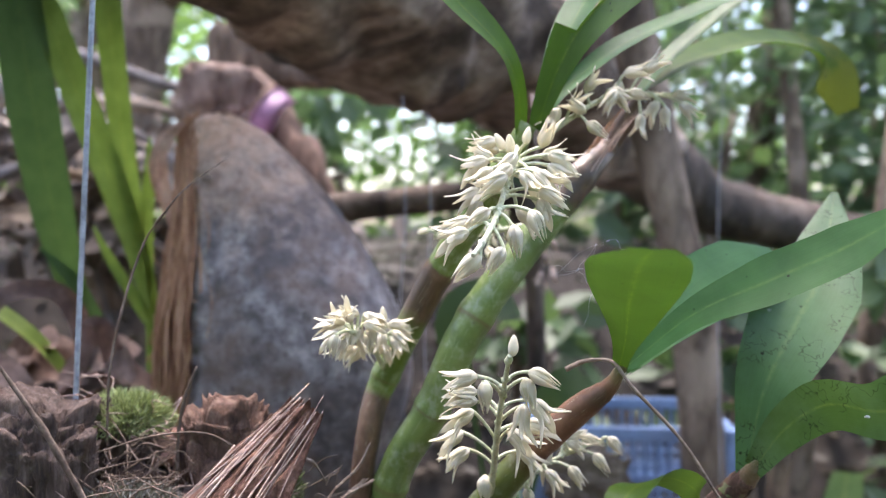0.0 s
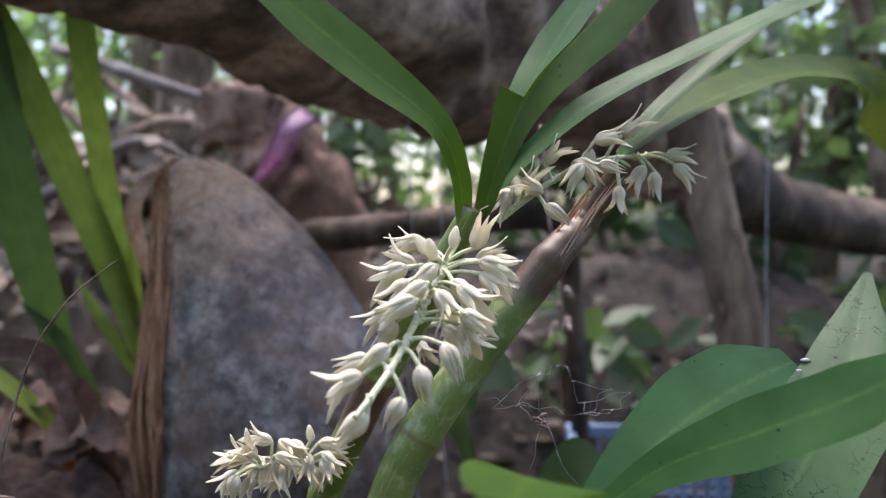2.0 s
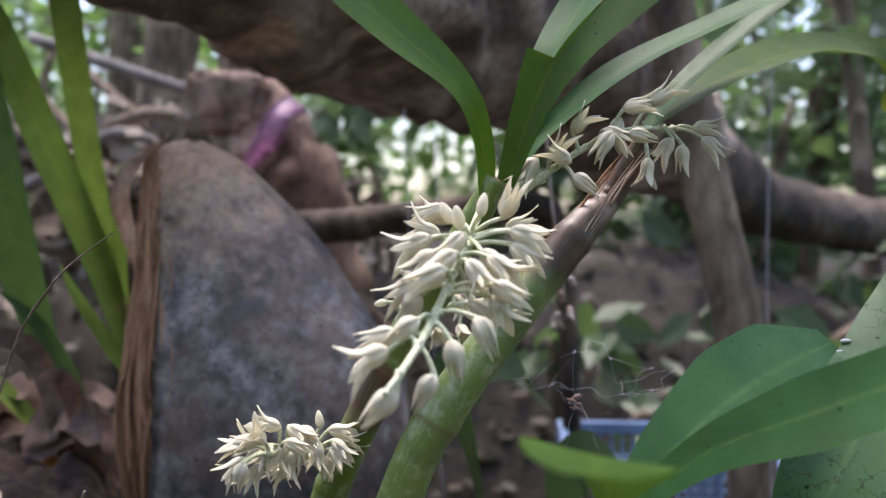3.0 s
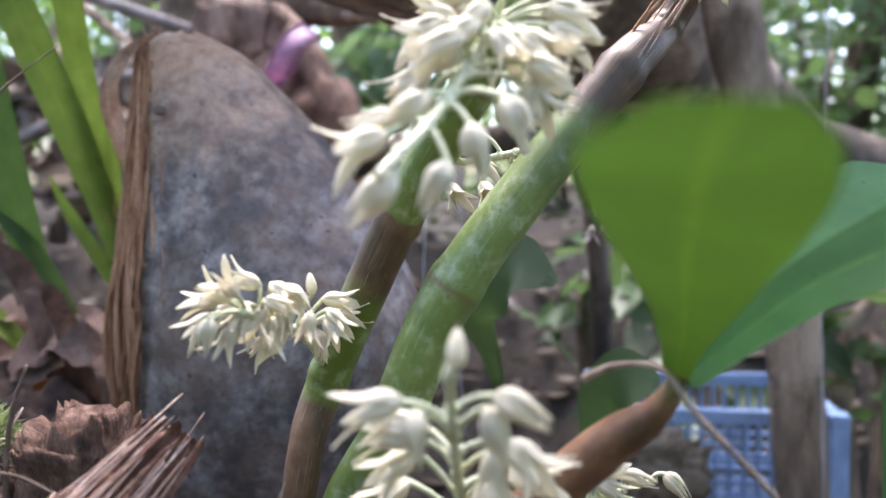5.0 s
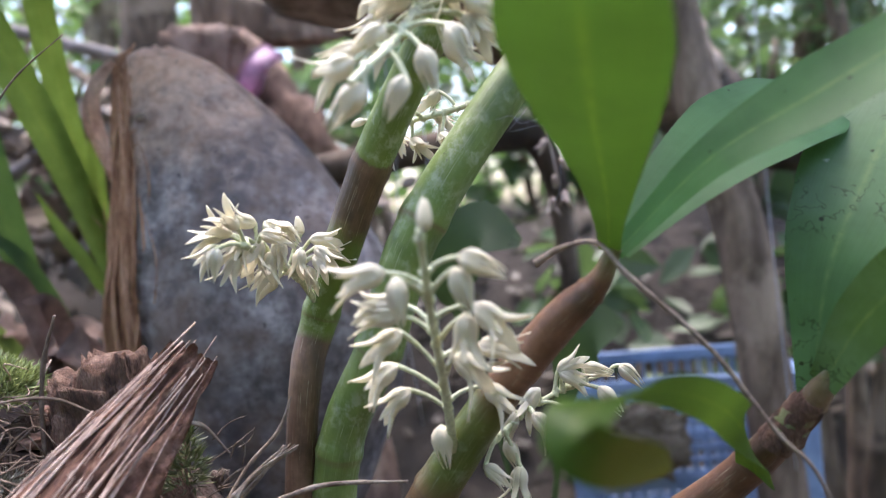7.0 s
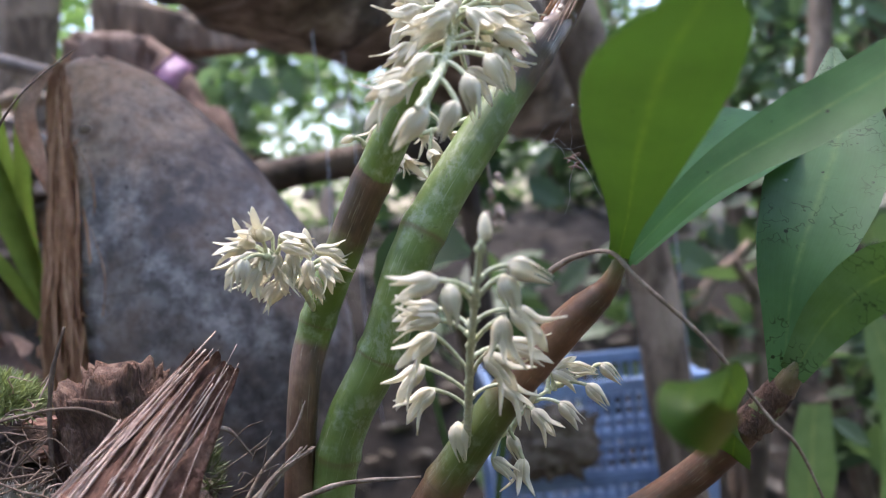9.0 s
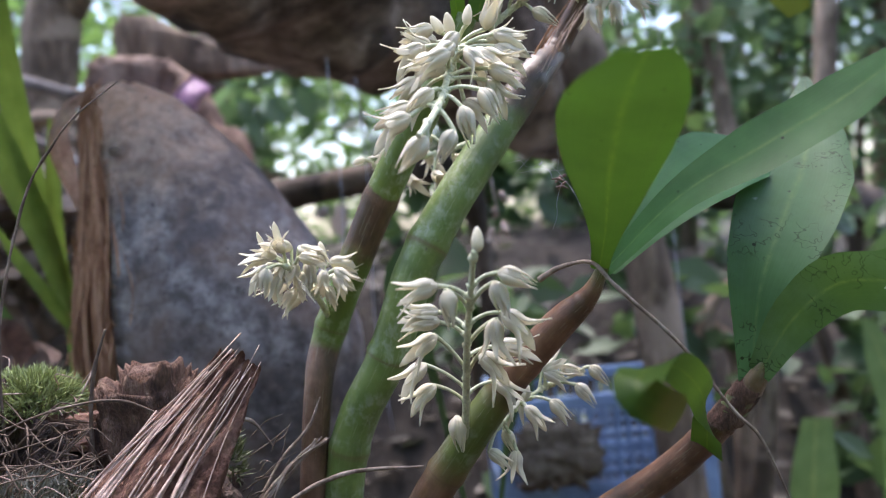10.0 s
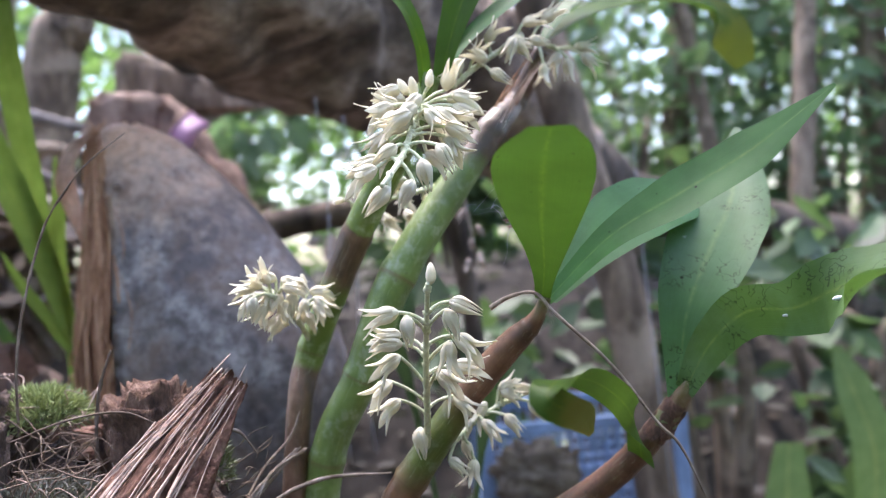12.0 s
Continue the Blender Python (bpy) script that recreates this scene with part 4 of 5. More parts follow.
# ---- bark, moss and roots in front ----
def build_bark():
    ob = thing("bark_piece", (-0.05, 0.23, 0.41), "splintered reddish-brown bark with pale raised strands", "bark")
    bm = bmesh.new()
    top = [Vector(p) for p in ((-0.0418, 0.243, 0.4596), (-0.0365, 0.245, 0.458), (-0.0312, 0.243, 0.4545))]
    low = [Vector(p) for p in ((-0.083, 0.195, 0.405), (-0.068, 0.186, 0.402), (-0.047, 0.196, 0.403))]
    rows, cols = 44, 36
    grid = []
    for i in range(rows + 1):
        s = i / rows
        row = []
        for j in range(cols + 1):
            u = j / cols
            a, b, c = [low[k].lerp(top[k], s) for k in range(3)]
            p = a * (1 - u) ** 2 + b * 2 * u * (1 - u) + c * u * u
            ragged = 0.004 * noise.noise(Vector((u * 9, 0, 3))) if i == rows else 0
            p += Vector((-0.0075 * (1 - u) * math.sin(math.pi * s), 0, 0)) + Vector((0, -1, 0.4)) * (0.0068 * math.sin(math.pi * u) * (1 - 0.4 * s) + 0.0024 * noise.fractal(Vector((u * 8, s * 5, 0)), 0.8, 2.0, 5)) + Vector((0.4, 0.2, 0.8)) * ragged
            row.append(bm.verts.new(p))
        grid.append(row)
    for i in range(rows):
        for j in range(cols):
            bm.faces.new((grid[i][j], grid[i][j + 1], grid[i + 1][j + 1], grid[i + 1][j])).smooth = True
    bmesh.ops.solidify(bm, geom=bm.faces[:], thickness=0.006)
    part("slab", bm, M_BARK, ob)
    rnd = random.Random(9)
    for k in range(24):
        u = min(0.98, max(0.02, (k + rnd.uniform(-0.5, 1.5)) / 24))
        s0, s1 = (rnd.uniform(-0.02, 0.2), rnd.uniform(0.92, 1.1)) if k % 4 else (rnd.uniform(0.2, 0.5), rnd.uniform(0.75, 1.0))
        skew, bow = rnd.uniform(-0.2, 0.12), rnd.uniform(-0.03, 0.08)
        pts = []
        for f in (0, 0.33, 0.66, 1):
            s = s0 + (s1 - s0) * f
            a, b, c = [low[q].lerp(top[q], s) for q in range(3)]
            w = u + rnd.uniform(-0.03, 0.03) + skew * (1 - f) - bow * math.sin(math.pi * f)
            pts.append(a * (1 - w) ** 2 + b * 2 * w * (1 - w) + c * w * w + Vector((-0.0075 * (1 - w) * math.sin(math.pi * s), 0, 0)) + Vector((0, -1, 0.4)) * (0.0062 * math.sin(math.pi * max(0, min(1, w))) * (1 - 0.4 * s) + rnd.uniform(0.0004, 0.0018)))
        bm = bmesh.new()
        r = rnd.choice((0.00014, 0.00024, 0.00034, 0.0005))
        tube(bm, pts, [r, r * 1.2, r, r * 0.4], 22, 6, 0.5, 400)
        part("strand", bm, M_STRAND, ob)


def lump(name, place, size, mat, label, category, seed, rough=0.25, power=0.55, group=""):
    bm = bmesh.new()
    bmesh.ops.create_icosphere(bm, subdivisions=5 if size[0] > 0.008 else 3, radius=1)
    for v in bm.verts:
        n = v.co.normalized()
        box = Vector([math.copysign(abs(c) ** power, c) for c in n])
        k = 1 + rough * noise.fractal(n * 2.2 + Vector((seed, 0, 0)), 0.8, 2.0, 7) + 0.11 * noise.ridged_multi_fractal(Vector((n.x * 14, n.y * 14, n.z * 4 + seed)), 0.8, 2.0, 5, 1.0, 2.0)
        v.co = Vector((box.x * size[0], box.y * size[1], box.z * size[2])) * k + Vector(place)
    for f in bm.faces:
        f.smooth = True
    return solo(name, bm, mat, label, category, group)


def tuft(place, radius, count, length, mat, seed, label):
    """A cushion of moss: many narrow pointed leaflets standing out of a low dome."""
    rng = np.random.default_rng(seed)
    d = rng.normal(0, 1, (count, 3))
    d[:, 2] = np.abs(d[:, 2]) + 0.15
    d /= np.linalg.norm(d, axis=1)[:, None]
    lumps = rng.normal(0, 1, (14, 3))
    lumps[:, 2] = np.abs(lumps[:, 2])
    lumps /= np.linalg.norm(lumps, axis=1)[:, None]
    near = np.max(d @ lumps.T, axis=1)
    pos = np.array(place) + d * np.array(radius) * (0.75 + 0.4 * near[:, None] ** 4)
    way = d + rng.normal(0, 0.45, (count, 3))
    way /= np.linalg.norm(way, axis=1)[:, None]
    across = np.cross(way, rng.normal(0, 1, (count, 3)))
    across /= np.linalg.norm(across, axis=1)[:, None]
    ln = length * rng.uniform(0.6, 1.3, (count, 1))
    verts = np.stack([pos - way * ln * 0.3, pos + across * ln * 0.1, pos + way * ln, pos - across * ln * 0.1], 1).reshape(-1, 3)
    b = np.arange(count) * 4
    faces = np.concatenate([np.stack([b, b + 1, b + 2], 1), np.stack([b, b + 2, b + 3], 1)])
    tagged(new("moss_cushion", cloud_mesh("moss_cushion", verts, faces, mat)), label, "moss", "moss on the log", "stuff")


def build_litter():
    lump("bark_stump", (-0.066, 0.258, 0.431), (0.0112, 0.008, 0.0185), M_KNOB, "crumbling brown bark knob on the log", "bark", 5, 0.4, 0.42)
    lump("wood_chunk", (-0.125, 0.243, 0.43), (0.021, 0.017, 0.025), M_CHUNK, "weathered grey-brown wood chunk on the log", "wood chunk", 7, 0.3, 0.6)
    tuft((-0.099, 0.258, 0.4455), (0.0125, 0.011, 0.010), 3000, 0.0036, M_MOSS, 1, "bright green moss cushion on the rotten log")
    tuft((-0.071, 0.222, 0.422), (0.006, 0.006, 0.006), 1100, 0.003, M_MOSS, 2, "small light green moss tuft on the rotten log")
    tuft((-0.092, 0.235, 0.422), (0.019, 0.014, 0.010), 2600, 0.0034, M_DULL_MOSS, 3, "dull grey-green dry moss on the rotten log")
    tuft((-0.043, 0.246, 0.425), (0.004, 0.004, 0.014), 420, 0.003, M_DARK_MOSS, 4, "dull green moss beside the splintered bark")
    tuft((-0.1, 0.3975, 0.432), (0.011, 0.003, 0.006), 130, 0.0035, M_DARK_MOSS, 6, "thin dull moss sprigs clinging to the coconut")
    rnd = random.Random(21)
    for k in range(210):
        x, y = (rnd.uniform(-0.125, -0.075), rnd.uniform(0.218, 0.245)) if k % 3 else (rnd.uniform(-0.13, -0.055), rnd.uniform(0.215, 0.275))
        z = mound_height(x, y) + rnd.uniform(0.002, 0.018)
        a, ln = rnd.uniform(0, 6.28), rnd.uniform(0.008, 0.028)
        d = Vector((math.cos(a), 0.5 * math.sin(a), rnd.uniform(-0.5, 0.6)))
        bm = bmesh.new()
        p = Vector((x, y, z))
        tube(bm, [p - d * ln * 0.5, p + Vector([rnd.uniform(-0.006, 0.006) for _ in range(3)]), p + d * ln * 0.3 + Vector((0, 0, rnd.uniform(-0.004, 0.005))), p + d * ln * 0.6],
             [0.00018, 0.00024, 0.0002, 0.0001], 14, 5, 0.35, 300)
        solo("rootlet", bm, M_ROOT if k % 3 else M_STRAND, "thin dry rootlet curling over the log", "root", "rootlets on the log")
    for pts, r, lab in (
            ([(-0.045, 0.21, 0.405), (-0.03, 0.232, 0.419), (-0.0133, 0.245, 0.4243), (0.0086, 0.248, 0.4236)], 0.0006, "dry pale root reaching out from the log"),
            ([(-0.0486, 0.222, 0.4412), (-0.0417, 0.228, 0.4435), (-0.034, 0.235, 0.4432), (-0.0294, 0.24, 0.435)], 0.0004, "brown rootlet curving over the bark"),
            ([(-0.038, 0.243, 0.415), (-0.03, 0.25, 0.428), (-0.022, 0.252, 0.436), (-0.018, 0.252, 0.444)], 0.0004, "fine dry rootlet rising from the log")):
        bm = bmesh.new()
        tube(bm, pts, [r * 1.3, r, r * 1.2, r * 0.5], 26, 7, 0.4, 250)
        solo("dry_root", bm, M_TWIG, lab, "root", "rootlets on the log")
    for pts, r, lab in (([(-0.1150, 0.21, 0.477), (-0.1012, 0.211, 0.4562), (-0.0913, 0.212, 0.438), (-0.084, 0.213, 0.424)], 0.0009, "grey-pink dry stick leaning on the wood chunk"),
                        ([(-0.0731, 0.25, 0.468), (-0.0772, 0.25, 0.457), (-0.0793, 0.25, 0.443), (-0.0795, 0.25, 0.425)], 0.0006, "upright brown splinter on the log"),
                        ([(-0.094, 0.226, 0.447), (-0.078, 0.228, 0.4515), (-0.064, 0.23, 0.452), (-0.054, 0.232, 0.447)], 0.00032, "brown rootlet bowed over the moss")):
        bm = bmesh.new()
        tube(bm, pts, [r * 0.5, r, r, r * 0.8], 26, 7, 0.35, 300)
        solo("dry_stick", bm, M_ROOT, lab, "stick", "rootlets on the log")
    for k in range(26):
        x, y = rnd.uniform(-0.125, -0.045), rnd.uniform(0.225, 0.285)
        lump("bark_crumb", (x, y, mound_height(x, y) + 0.002), (rnd.uniform(0.0015, 0.005), rnd.uniform(0.0015, 0.004), rnd.uniform(0.001, 0.0025)), M_CHUNK if k % 2 else M_BARK, "loose brown bark crumb on the log", "bark", k, 0.5, 0.6, "bark crumbs")
    frayed = thing("dry_root", (-0.03, 0.21, 0.4), "frayed dry root splitting into fibres over the log", "root", "rootlets on the log")
    for k in range(9):
        j1, j2, j3 = [Vector([rnd.uniform(-0.0012, 0.0012) for _ in range(3)]) for _ in range(3)]
        spread = rnd.uniform(-1, 1)
        pts = [Vector((-0.035 + 0.006 * spread, 0.215, 0.405)), Vector((-0.0344 + 0.003 * spread, 0.236, 0.418)) + j1, Vector((-0.0266, 0.244, 0.427 + 0.0006 * spread)) + j2, Vector((-0.0139 - rnd.uniform(0, 0.006), 0.248, 0.4335)) + j3 * 0.6]
        bm = bmesh.new()
        r = rnd.uniform(0.0003, 0.0008)
        tube(bm, pts, [r, r, r * 0.9, r * 0.4], 24, 6, 0.5, 300)
        part("root_fibre", bm, M_TWIG, frayed)
    for k in range(14):
        p = Vector((rnd.uniform(-0.042, -0.028), rnd.uniform(0.24, 0.25), rnd.uniform(0.415, 0.436)))
        d = Vector((rnd.uniform(0.2, 1), rnd.uniform(-0.2, 0.3), rnd.uniform(0.1, 0.9))) * rnd.uniform(0.006, 0.014)
        bm = bmesh.new()
        tube(bm, [p, p + d * 0.5 + Vector((0, 0, rnd.uniform(-0.001, 0.002))), p + d + Vector((rnd.uniform(-0.002, 0.002), 0, rnd.uniform(-0.002, 0.002)))], [0.00022, 0.00018, 0.00008], 12, 5, 0.4, 300)
        solo("rootlet", bm, M_ROOT if k % 2 else M_TWIG, "fine dry root hair beside the splintered bark", "root", "rootlets on the log")
    bm = bmesh.new()
    tube(bm, [(-0.118, 0.26, 0.44), (-0.1166, 0.26, 0.472), (-0.1135, 0.26, 0.53), (-0.1105, 0.26, 0.587), (-0.105, 0.262, 0.7)], [0.0009, 0.0009], 20, 8)
    solo("wire", bm, M_WIRE, "straight galvanised wire stuck upright in the log", "wire")


def build_strap_plant():
    ob = thing("strap_leaf_plant", (-0.2, 0.5, 0.35), "strap-leaved plant with long arching green leaves", "plant")
    leaves = [
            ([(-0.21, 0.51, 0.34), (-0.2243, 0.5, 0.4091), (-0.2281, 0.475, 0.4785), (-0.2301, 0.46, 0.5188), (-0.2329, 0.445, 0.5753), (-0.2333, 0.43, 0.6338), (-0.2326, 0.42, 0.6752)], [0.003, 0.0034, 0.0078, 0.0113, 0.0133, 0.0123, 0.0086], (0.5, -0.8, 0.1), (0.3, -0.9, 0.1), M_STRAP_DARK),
            ([(-0.19, 0.51, 0.34), (-0.1843, 0.5, 0.4274), (-0.1893, 0.485, 0.4849), (-0.1968, 0.475, 0.5224), (-0.2088, 0.455, 0.5766), (-0.2232, 0.44, 0.6303), (-0.2315, 0.43, 0.6609)], [0.003, 0.0035, 0.0066, 0.0087, 0.0093, 0.0084, 0.0053], (0.7, -0.6, 0.3), (0.5, -0.8, 0.2), M_STRAP)]
    leaves += [
            ([(-0.195, 0.515, 0.34), (-0.1898, 0.505, 0.4481), (-0.193, 0.49, 0.5054), (-0.1957, 0.48, 0.5462), (-0.1974, 0.47, 0.5951), (-0.1975, 0.46, 0.6416), (-0.1957, 0.45, 0.6858)], [0.003, 0.0032, 0.005, 0.0065, 0.007, 0.0075, 0.0061], (0.5, -0.8, 0.1), (0.3, -0.9, 0.1), M_STRAP),
            ([(-0.195, 0.51, 0.34), (-0.1896, 0.5, 0.4416), (-0.1859, 0.485, 0.5055), (-0.1823, 0.48, 0.5361), (-0.1794, 0.475, 0.5652)], [0.002, 0.0025, 0.004, 0.0039, 0.0006], (0.3, -0.9, 0.1), (0.3, -0.9, 0.1), M_STRAP)]
    leaves += [
            ([(-0.185, 0.51, 0.34), (-0.1795, 0.495, 0.43), (-0.189, 0.48, 0.4648), (-0.2039, 0.475, 0.4921), (-0.2116, 0.47, 0.5123)], [0.003, 0.0032, 0.0039, 0.0032, 0.0006], (0.5, -0.8, 0.2), (0.5, -0.7, 0.3), M_STRAP),
            ([(-0.21, 0.5, 0.34), (-0.235, 0.47, 0.43), (-0.285, 0.45, 0.475), (-0.33, 0.43, 0.47)], [0.006, 0.008, 0.009, 0.002], (0.2, -0.2, 1), (0.2, -0.2, 1), M_STRAP),
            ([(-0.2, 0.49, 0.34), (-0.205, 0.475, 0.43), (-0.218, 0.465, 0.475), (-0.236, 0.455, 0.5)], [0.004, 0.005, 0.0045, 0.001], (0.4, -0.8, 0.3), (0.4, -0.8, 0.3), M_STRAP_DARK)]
    for spine, w, f0, f1, mat in leaves:
        part("leaf", blade(spine, w, f0, f1, 0.35, 36, 6, 0.0012), mat, ob)
    for spine, w in (([(-0.2, 0.475, 0.34), (-0.205, 0.46, 0.42), (-0.218, 0.45, 0.47), (-0.238, 0.425, 0.475), (-0.25, 0.42, 0.45)], [0.005, 0.006, 0.006, 0.005, 0.001]),
                     ([(-0.19, 0.47, 0.34), (-0.188, 0.455, 0.41), (-0.192, 0.44, 0.455), (-0.2, 0.43, 0.46)], [0.005, 0.006, 0.005, 0.001])):
        part("dead_leaf", blade(spine, w, (0.4, -0.8, 0.3), (0.2, -0.8, 0.5), 0.5, 24, 6, 0.0008, 0.2), M_DRY, ob, "withered brown strap leaf")


# ---- the orchid ----
def build_orchid():
    rnd = random.Random(12)
    # the thin cane with a pair of upright leaves
    a = thing("orchid_cane", (-0.03, 0.275, 0.385), "green orchid cane with brown sheaths, upright leaves and cream flowers", "orchid", "orchid canes")
    bm = bmesh.new()
    tube(bm, [(-0.03, 0.275, 0.375), (-0.0224, 0.276, 0.437), (-0.0165, 0.281, 0.46), (0.0024, 0.272, 0.497), (0.02, 0.265, 0.525), (0.032, 0.262, 0.546)], [0.004, 0.0042, 0.005, 0.0052, 0.0048, 0.003], 90, 20, 0.03, 120, nodes_at=(0.4, 0.6, 0.8))
    part("stem", bm, M_CANE_A, a)
    leaves = [
            ([(0.029, 0.262, 0.5416), (0.0285, 0.258, 0.5555), (0.0232, 0.252, 0.568), (0.0095, 0.24, 0.5797), (-0.0045, 0.225, 0.592), (-0.02, 0.2, 0.606)], [0.0025, 0.0038, 0.0058, 0.0085, 0.009, 0.004], (0.6, -0.7, 0.5), (0.5, -0.6, 0.5), M_LEAF, {}),
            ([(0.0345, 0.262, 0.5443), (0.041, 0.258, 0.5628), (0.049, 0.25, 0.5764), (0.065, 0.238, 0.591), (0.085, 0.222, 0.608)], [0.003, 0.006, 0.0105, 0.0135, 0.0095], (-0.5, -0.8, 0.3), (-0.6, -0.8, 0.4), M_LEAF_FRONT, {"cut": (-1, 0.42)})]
    leaves += [
            ([(0.036, 0.266, 0.548), (0.045, 0.279, 0.576), (0.0556, 0.29, 0.5965), (0.0718, 0.295, 0.6195)], [0.003, 0.0065, 0.0085, 0.006], (-0.6, -0.7, 0.3), (-0.6, -0.7, 0.4), M_LEAF_DULL, {}),
            ([(0.036, 0.263, 0.546), (0.0433, 0.267, 0.5571), (0.0632, 0.28, 0.5742), (0.0903, 0.297, 0.5892), (0.1251, 0.312, 0.606), (0.165, 0.33, 0.622)], [0.002, 0.0035, 0.0055, 0.0055, 0.0055, 0.002], (-0.3, -0.55, 0.7), (-0.3, -0.55, 0.7), M_LEAF_DULL, {})]
    for spine, w, f0, f1, mat, extra in leaves:
        part("leaf", blade(spine, w, f0, f1, 0.25, wave=0.05, **extra), mat, a)
    spike(a, [(-0.0165, 0.277, 0.4634), (-0.0191, 0.27, 0.4711), (-0.0212, 0.256, 0.477), (-0.0224, 0.243, 0.4807)], SHORT, "short dense spike of cream flowers", rnd, 0.0008, 0.8)
    spike(a, [(0.028, 0.258, 0.538), (0.0269, 0.238, 0.5323), (0.0236, 0.224, 0.5231), (0.0203, 0.21, 0.5142), (0.0171, 0.2, 0.5087), (0.0149, 0.196, 0.5057)], HANGING, "hanging spike of cream bell flowers", rnd, 0.00085, 0.97)
    # the thick cane behind it
    b = thing("orchid_cane", (-0.022, 0.275, 0.385), "thick green jointed orchid cane with a dry brown tip", "orchid", "orchid canes")
    bm = bmesh.new()
    tube(bm, [(-0.022, 0.275, 0.375), (-0.0138, 0.275, 0.4237), (0.0006, 0.270, 0.4513), (0.0152, 0.2695, 0.4828), (0.0497, 0.285, 0.5278), (0.063, 0.297, 0.542), (0.0735, 0.292, 0.559)], [0.0058, 0.006, 0.0061, 0.0061, 0.0056, 0.004, 0.0028], 110, 22, 0.025, 120, nodes_at=(0.167, 0.333, 0.5, 0.68, 0.83))
    part("stem", bm, M_CANE_B, b)
    for k in range(18):
        turn, lo = rnd.uniform(0, 6.28), rnd.uniform(0.0, 0.4)
        hi = min(1.0, lo + rnd.uniform(0.3, 0.7))
        ends = [Vector((0.049, 0.286, 0.523)), Vector((0.062, 0.289, 0.543)), Vector((0.0735, 0.292, 0.5575))]
        pts = []
        for f in (lo, (lo + hi) / 2, hi):
            p = spline(ends, 21)[int(f * 20)]
            r = 0.0052 - 0.0022 * f + rnd.uniform(-0.0004, 0.0009)
            pts.append(p + Vector((r * math.cos(turn), r * math.sin(turn), 0.3 * r)))
        bm = bmesh.new()
        r = rnd.choice((0.00015, 0.00025, 0.0005))
        tube(bm, pts, [r * 0.6, r, r * 0.3], 14, 5, 0.4, 300)
        part("sheath_fibre", bm, M_STRAND if k % 3 else M_FIBRE, b)
    for spine, w, f0, f1, mat in (
            ([(0.072, 0.289, 0.5593), (0.0814, 0.295, 0.5712), (0.0971, 0.305, 0.5854), (0.1192, 0.315, 0.6029), (0.145, 0.32, 0.62)], [0.002, 0.004, 0.0045, 0.004, 0.001], (-0.6, -0.6, 0.5), (-0.5, -0.6, 0.5), M_LEAF_DULL),
            ([(0.0734, 0.291, 0.561), (0.0875, 0.3, 0.571), (0.106, 0.325, 0.581), (0.133, 0.355, 0.592), (0.162, 0.375, 0.594), (0.178, 0.383, 0.583), (0.186, 0.385, 0.5665)], [0.003, 0.007, 0.0105, 0.0125, 0.0135, 0.012, 0.005], (-0.3, -0.5, 0.8), (-0.3, -0.75, 0.5), M_LEAF_OLIVE)):
        part("leaf", blade(spine, w, f0, f1, 0.25, wave=0.06), mat, b)
    spike(b, [(0.0381, 0.264, 0.5424), (0.0464, 0.267, 0.5487), (0.0563, 0.272, 0.555), (0.0674, 0.279, 0.5592), (0.0827, 0.305, 0.5616)], TOP, "loose spike of cream flowers at the cane's tip", rnd, 0.0008, 0.92)
    spike(b, [(0.038, 0.288, 0.515), (0.026, 0.292, 0.512), (0.012, 0.295, 0.51), (0.001, 0.298, 0.509)], many(10, rnd, 0.3, 1.0, (5, 8), 20, 1), "spike of cream flowers behind the cane", rnd, 0.0008, 0.85)
    # the cane in front, with the broad leaf
    c = thing("orchid_cane", (0.008, 0.252, 0.385), "brown-sheathed orchid cane with broad leaves and cream flowers", "orchid", "orchid canes")
    bm = bmesh.new()
    tube(bm, [(-0.008, 0.262, 0.375), (0.0066, 0.255, 0.4078), (0.0195, 0.2485, 0.4276), (0.033, 0.241, 0.4455), (0.0454, 0.2345, 0.4593), (0.0534, 0.23, 0.4669), (0.0572, 0.2272, 0.474)], [0.0052, 0.0054, 0.0054, 0.0052, 0.005, 0.0047, 0.0044, 0.0043, 0.0038, 0.0027, 0.0019, 0.0015], 80, 22, 0.03, 120, nodes_at=(0.27, 0.55, 0.8))
    part("stem", bm, M_CANE_C, c)
    for spine, w, f0, f1, mat in (
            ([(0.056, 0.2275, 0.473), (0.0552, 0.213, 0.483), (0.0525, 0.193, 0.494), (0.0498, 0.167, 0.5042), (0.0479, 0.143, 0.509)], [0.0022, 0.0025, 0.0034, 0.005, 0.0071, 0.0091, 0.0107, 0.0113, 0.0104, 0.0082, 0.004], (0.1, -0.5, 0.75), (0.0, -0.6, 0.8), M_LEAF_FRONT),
            ([(0.0575, 0.2275, 0.473), (0.0752, 0.222, 0.489), (0.0928, 0.216, 0.4985), (0.1118, 0.21, 0.5085), (0.132, 0.203, 0.5227)], [0.0022, 0.0048, 0.0078, 0.0073, 0.0006], (-0.35, -0.75, 0.6), (-0.35, -0.75, 0.6), M_LEAF_DULL),
            ([(0.0575, 0.2285, 0.473), (0.072, 0.238, 0.4855), (0.088, 0.25, 0.495), (0.104, 0.263, 0.5005), (0.117, 0.275, 0.503)], [0.003, 0.008, 0.0125, 0.013, 0.005], (-0.3, -0.9, 0.35), (-0.3, -0.85, 0.45), M_LEAF_BLUE)):
        part("leaf", blade(spine, w, f0, f1, 0.1, wave=0.03), mat, c)
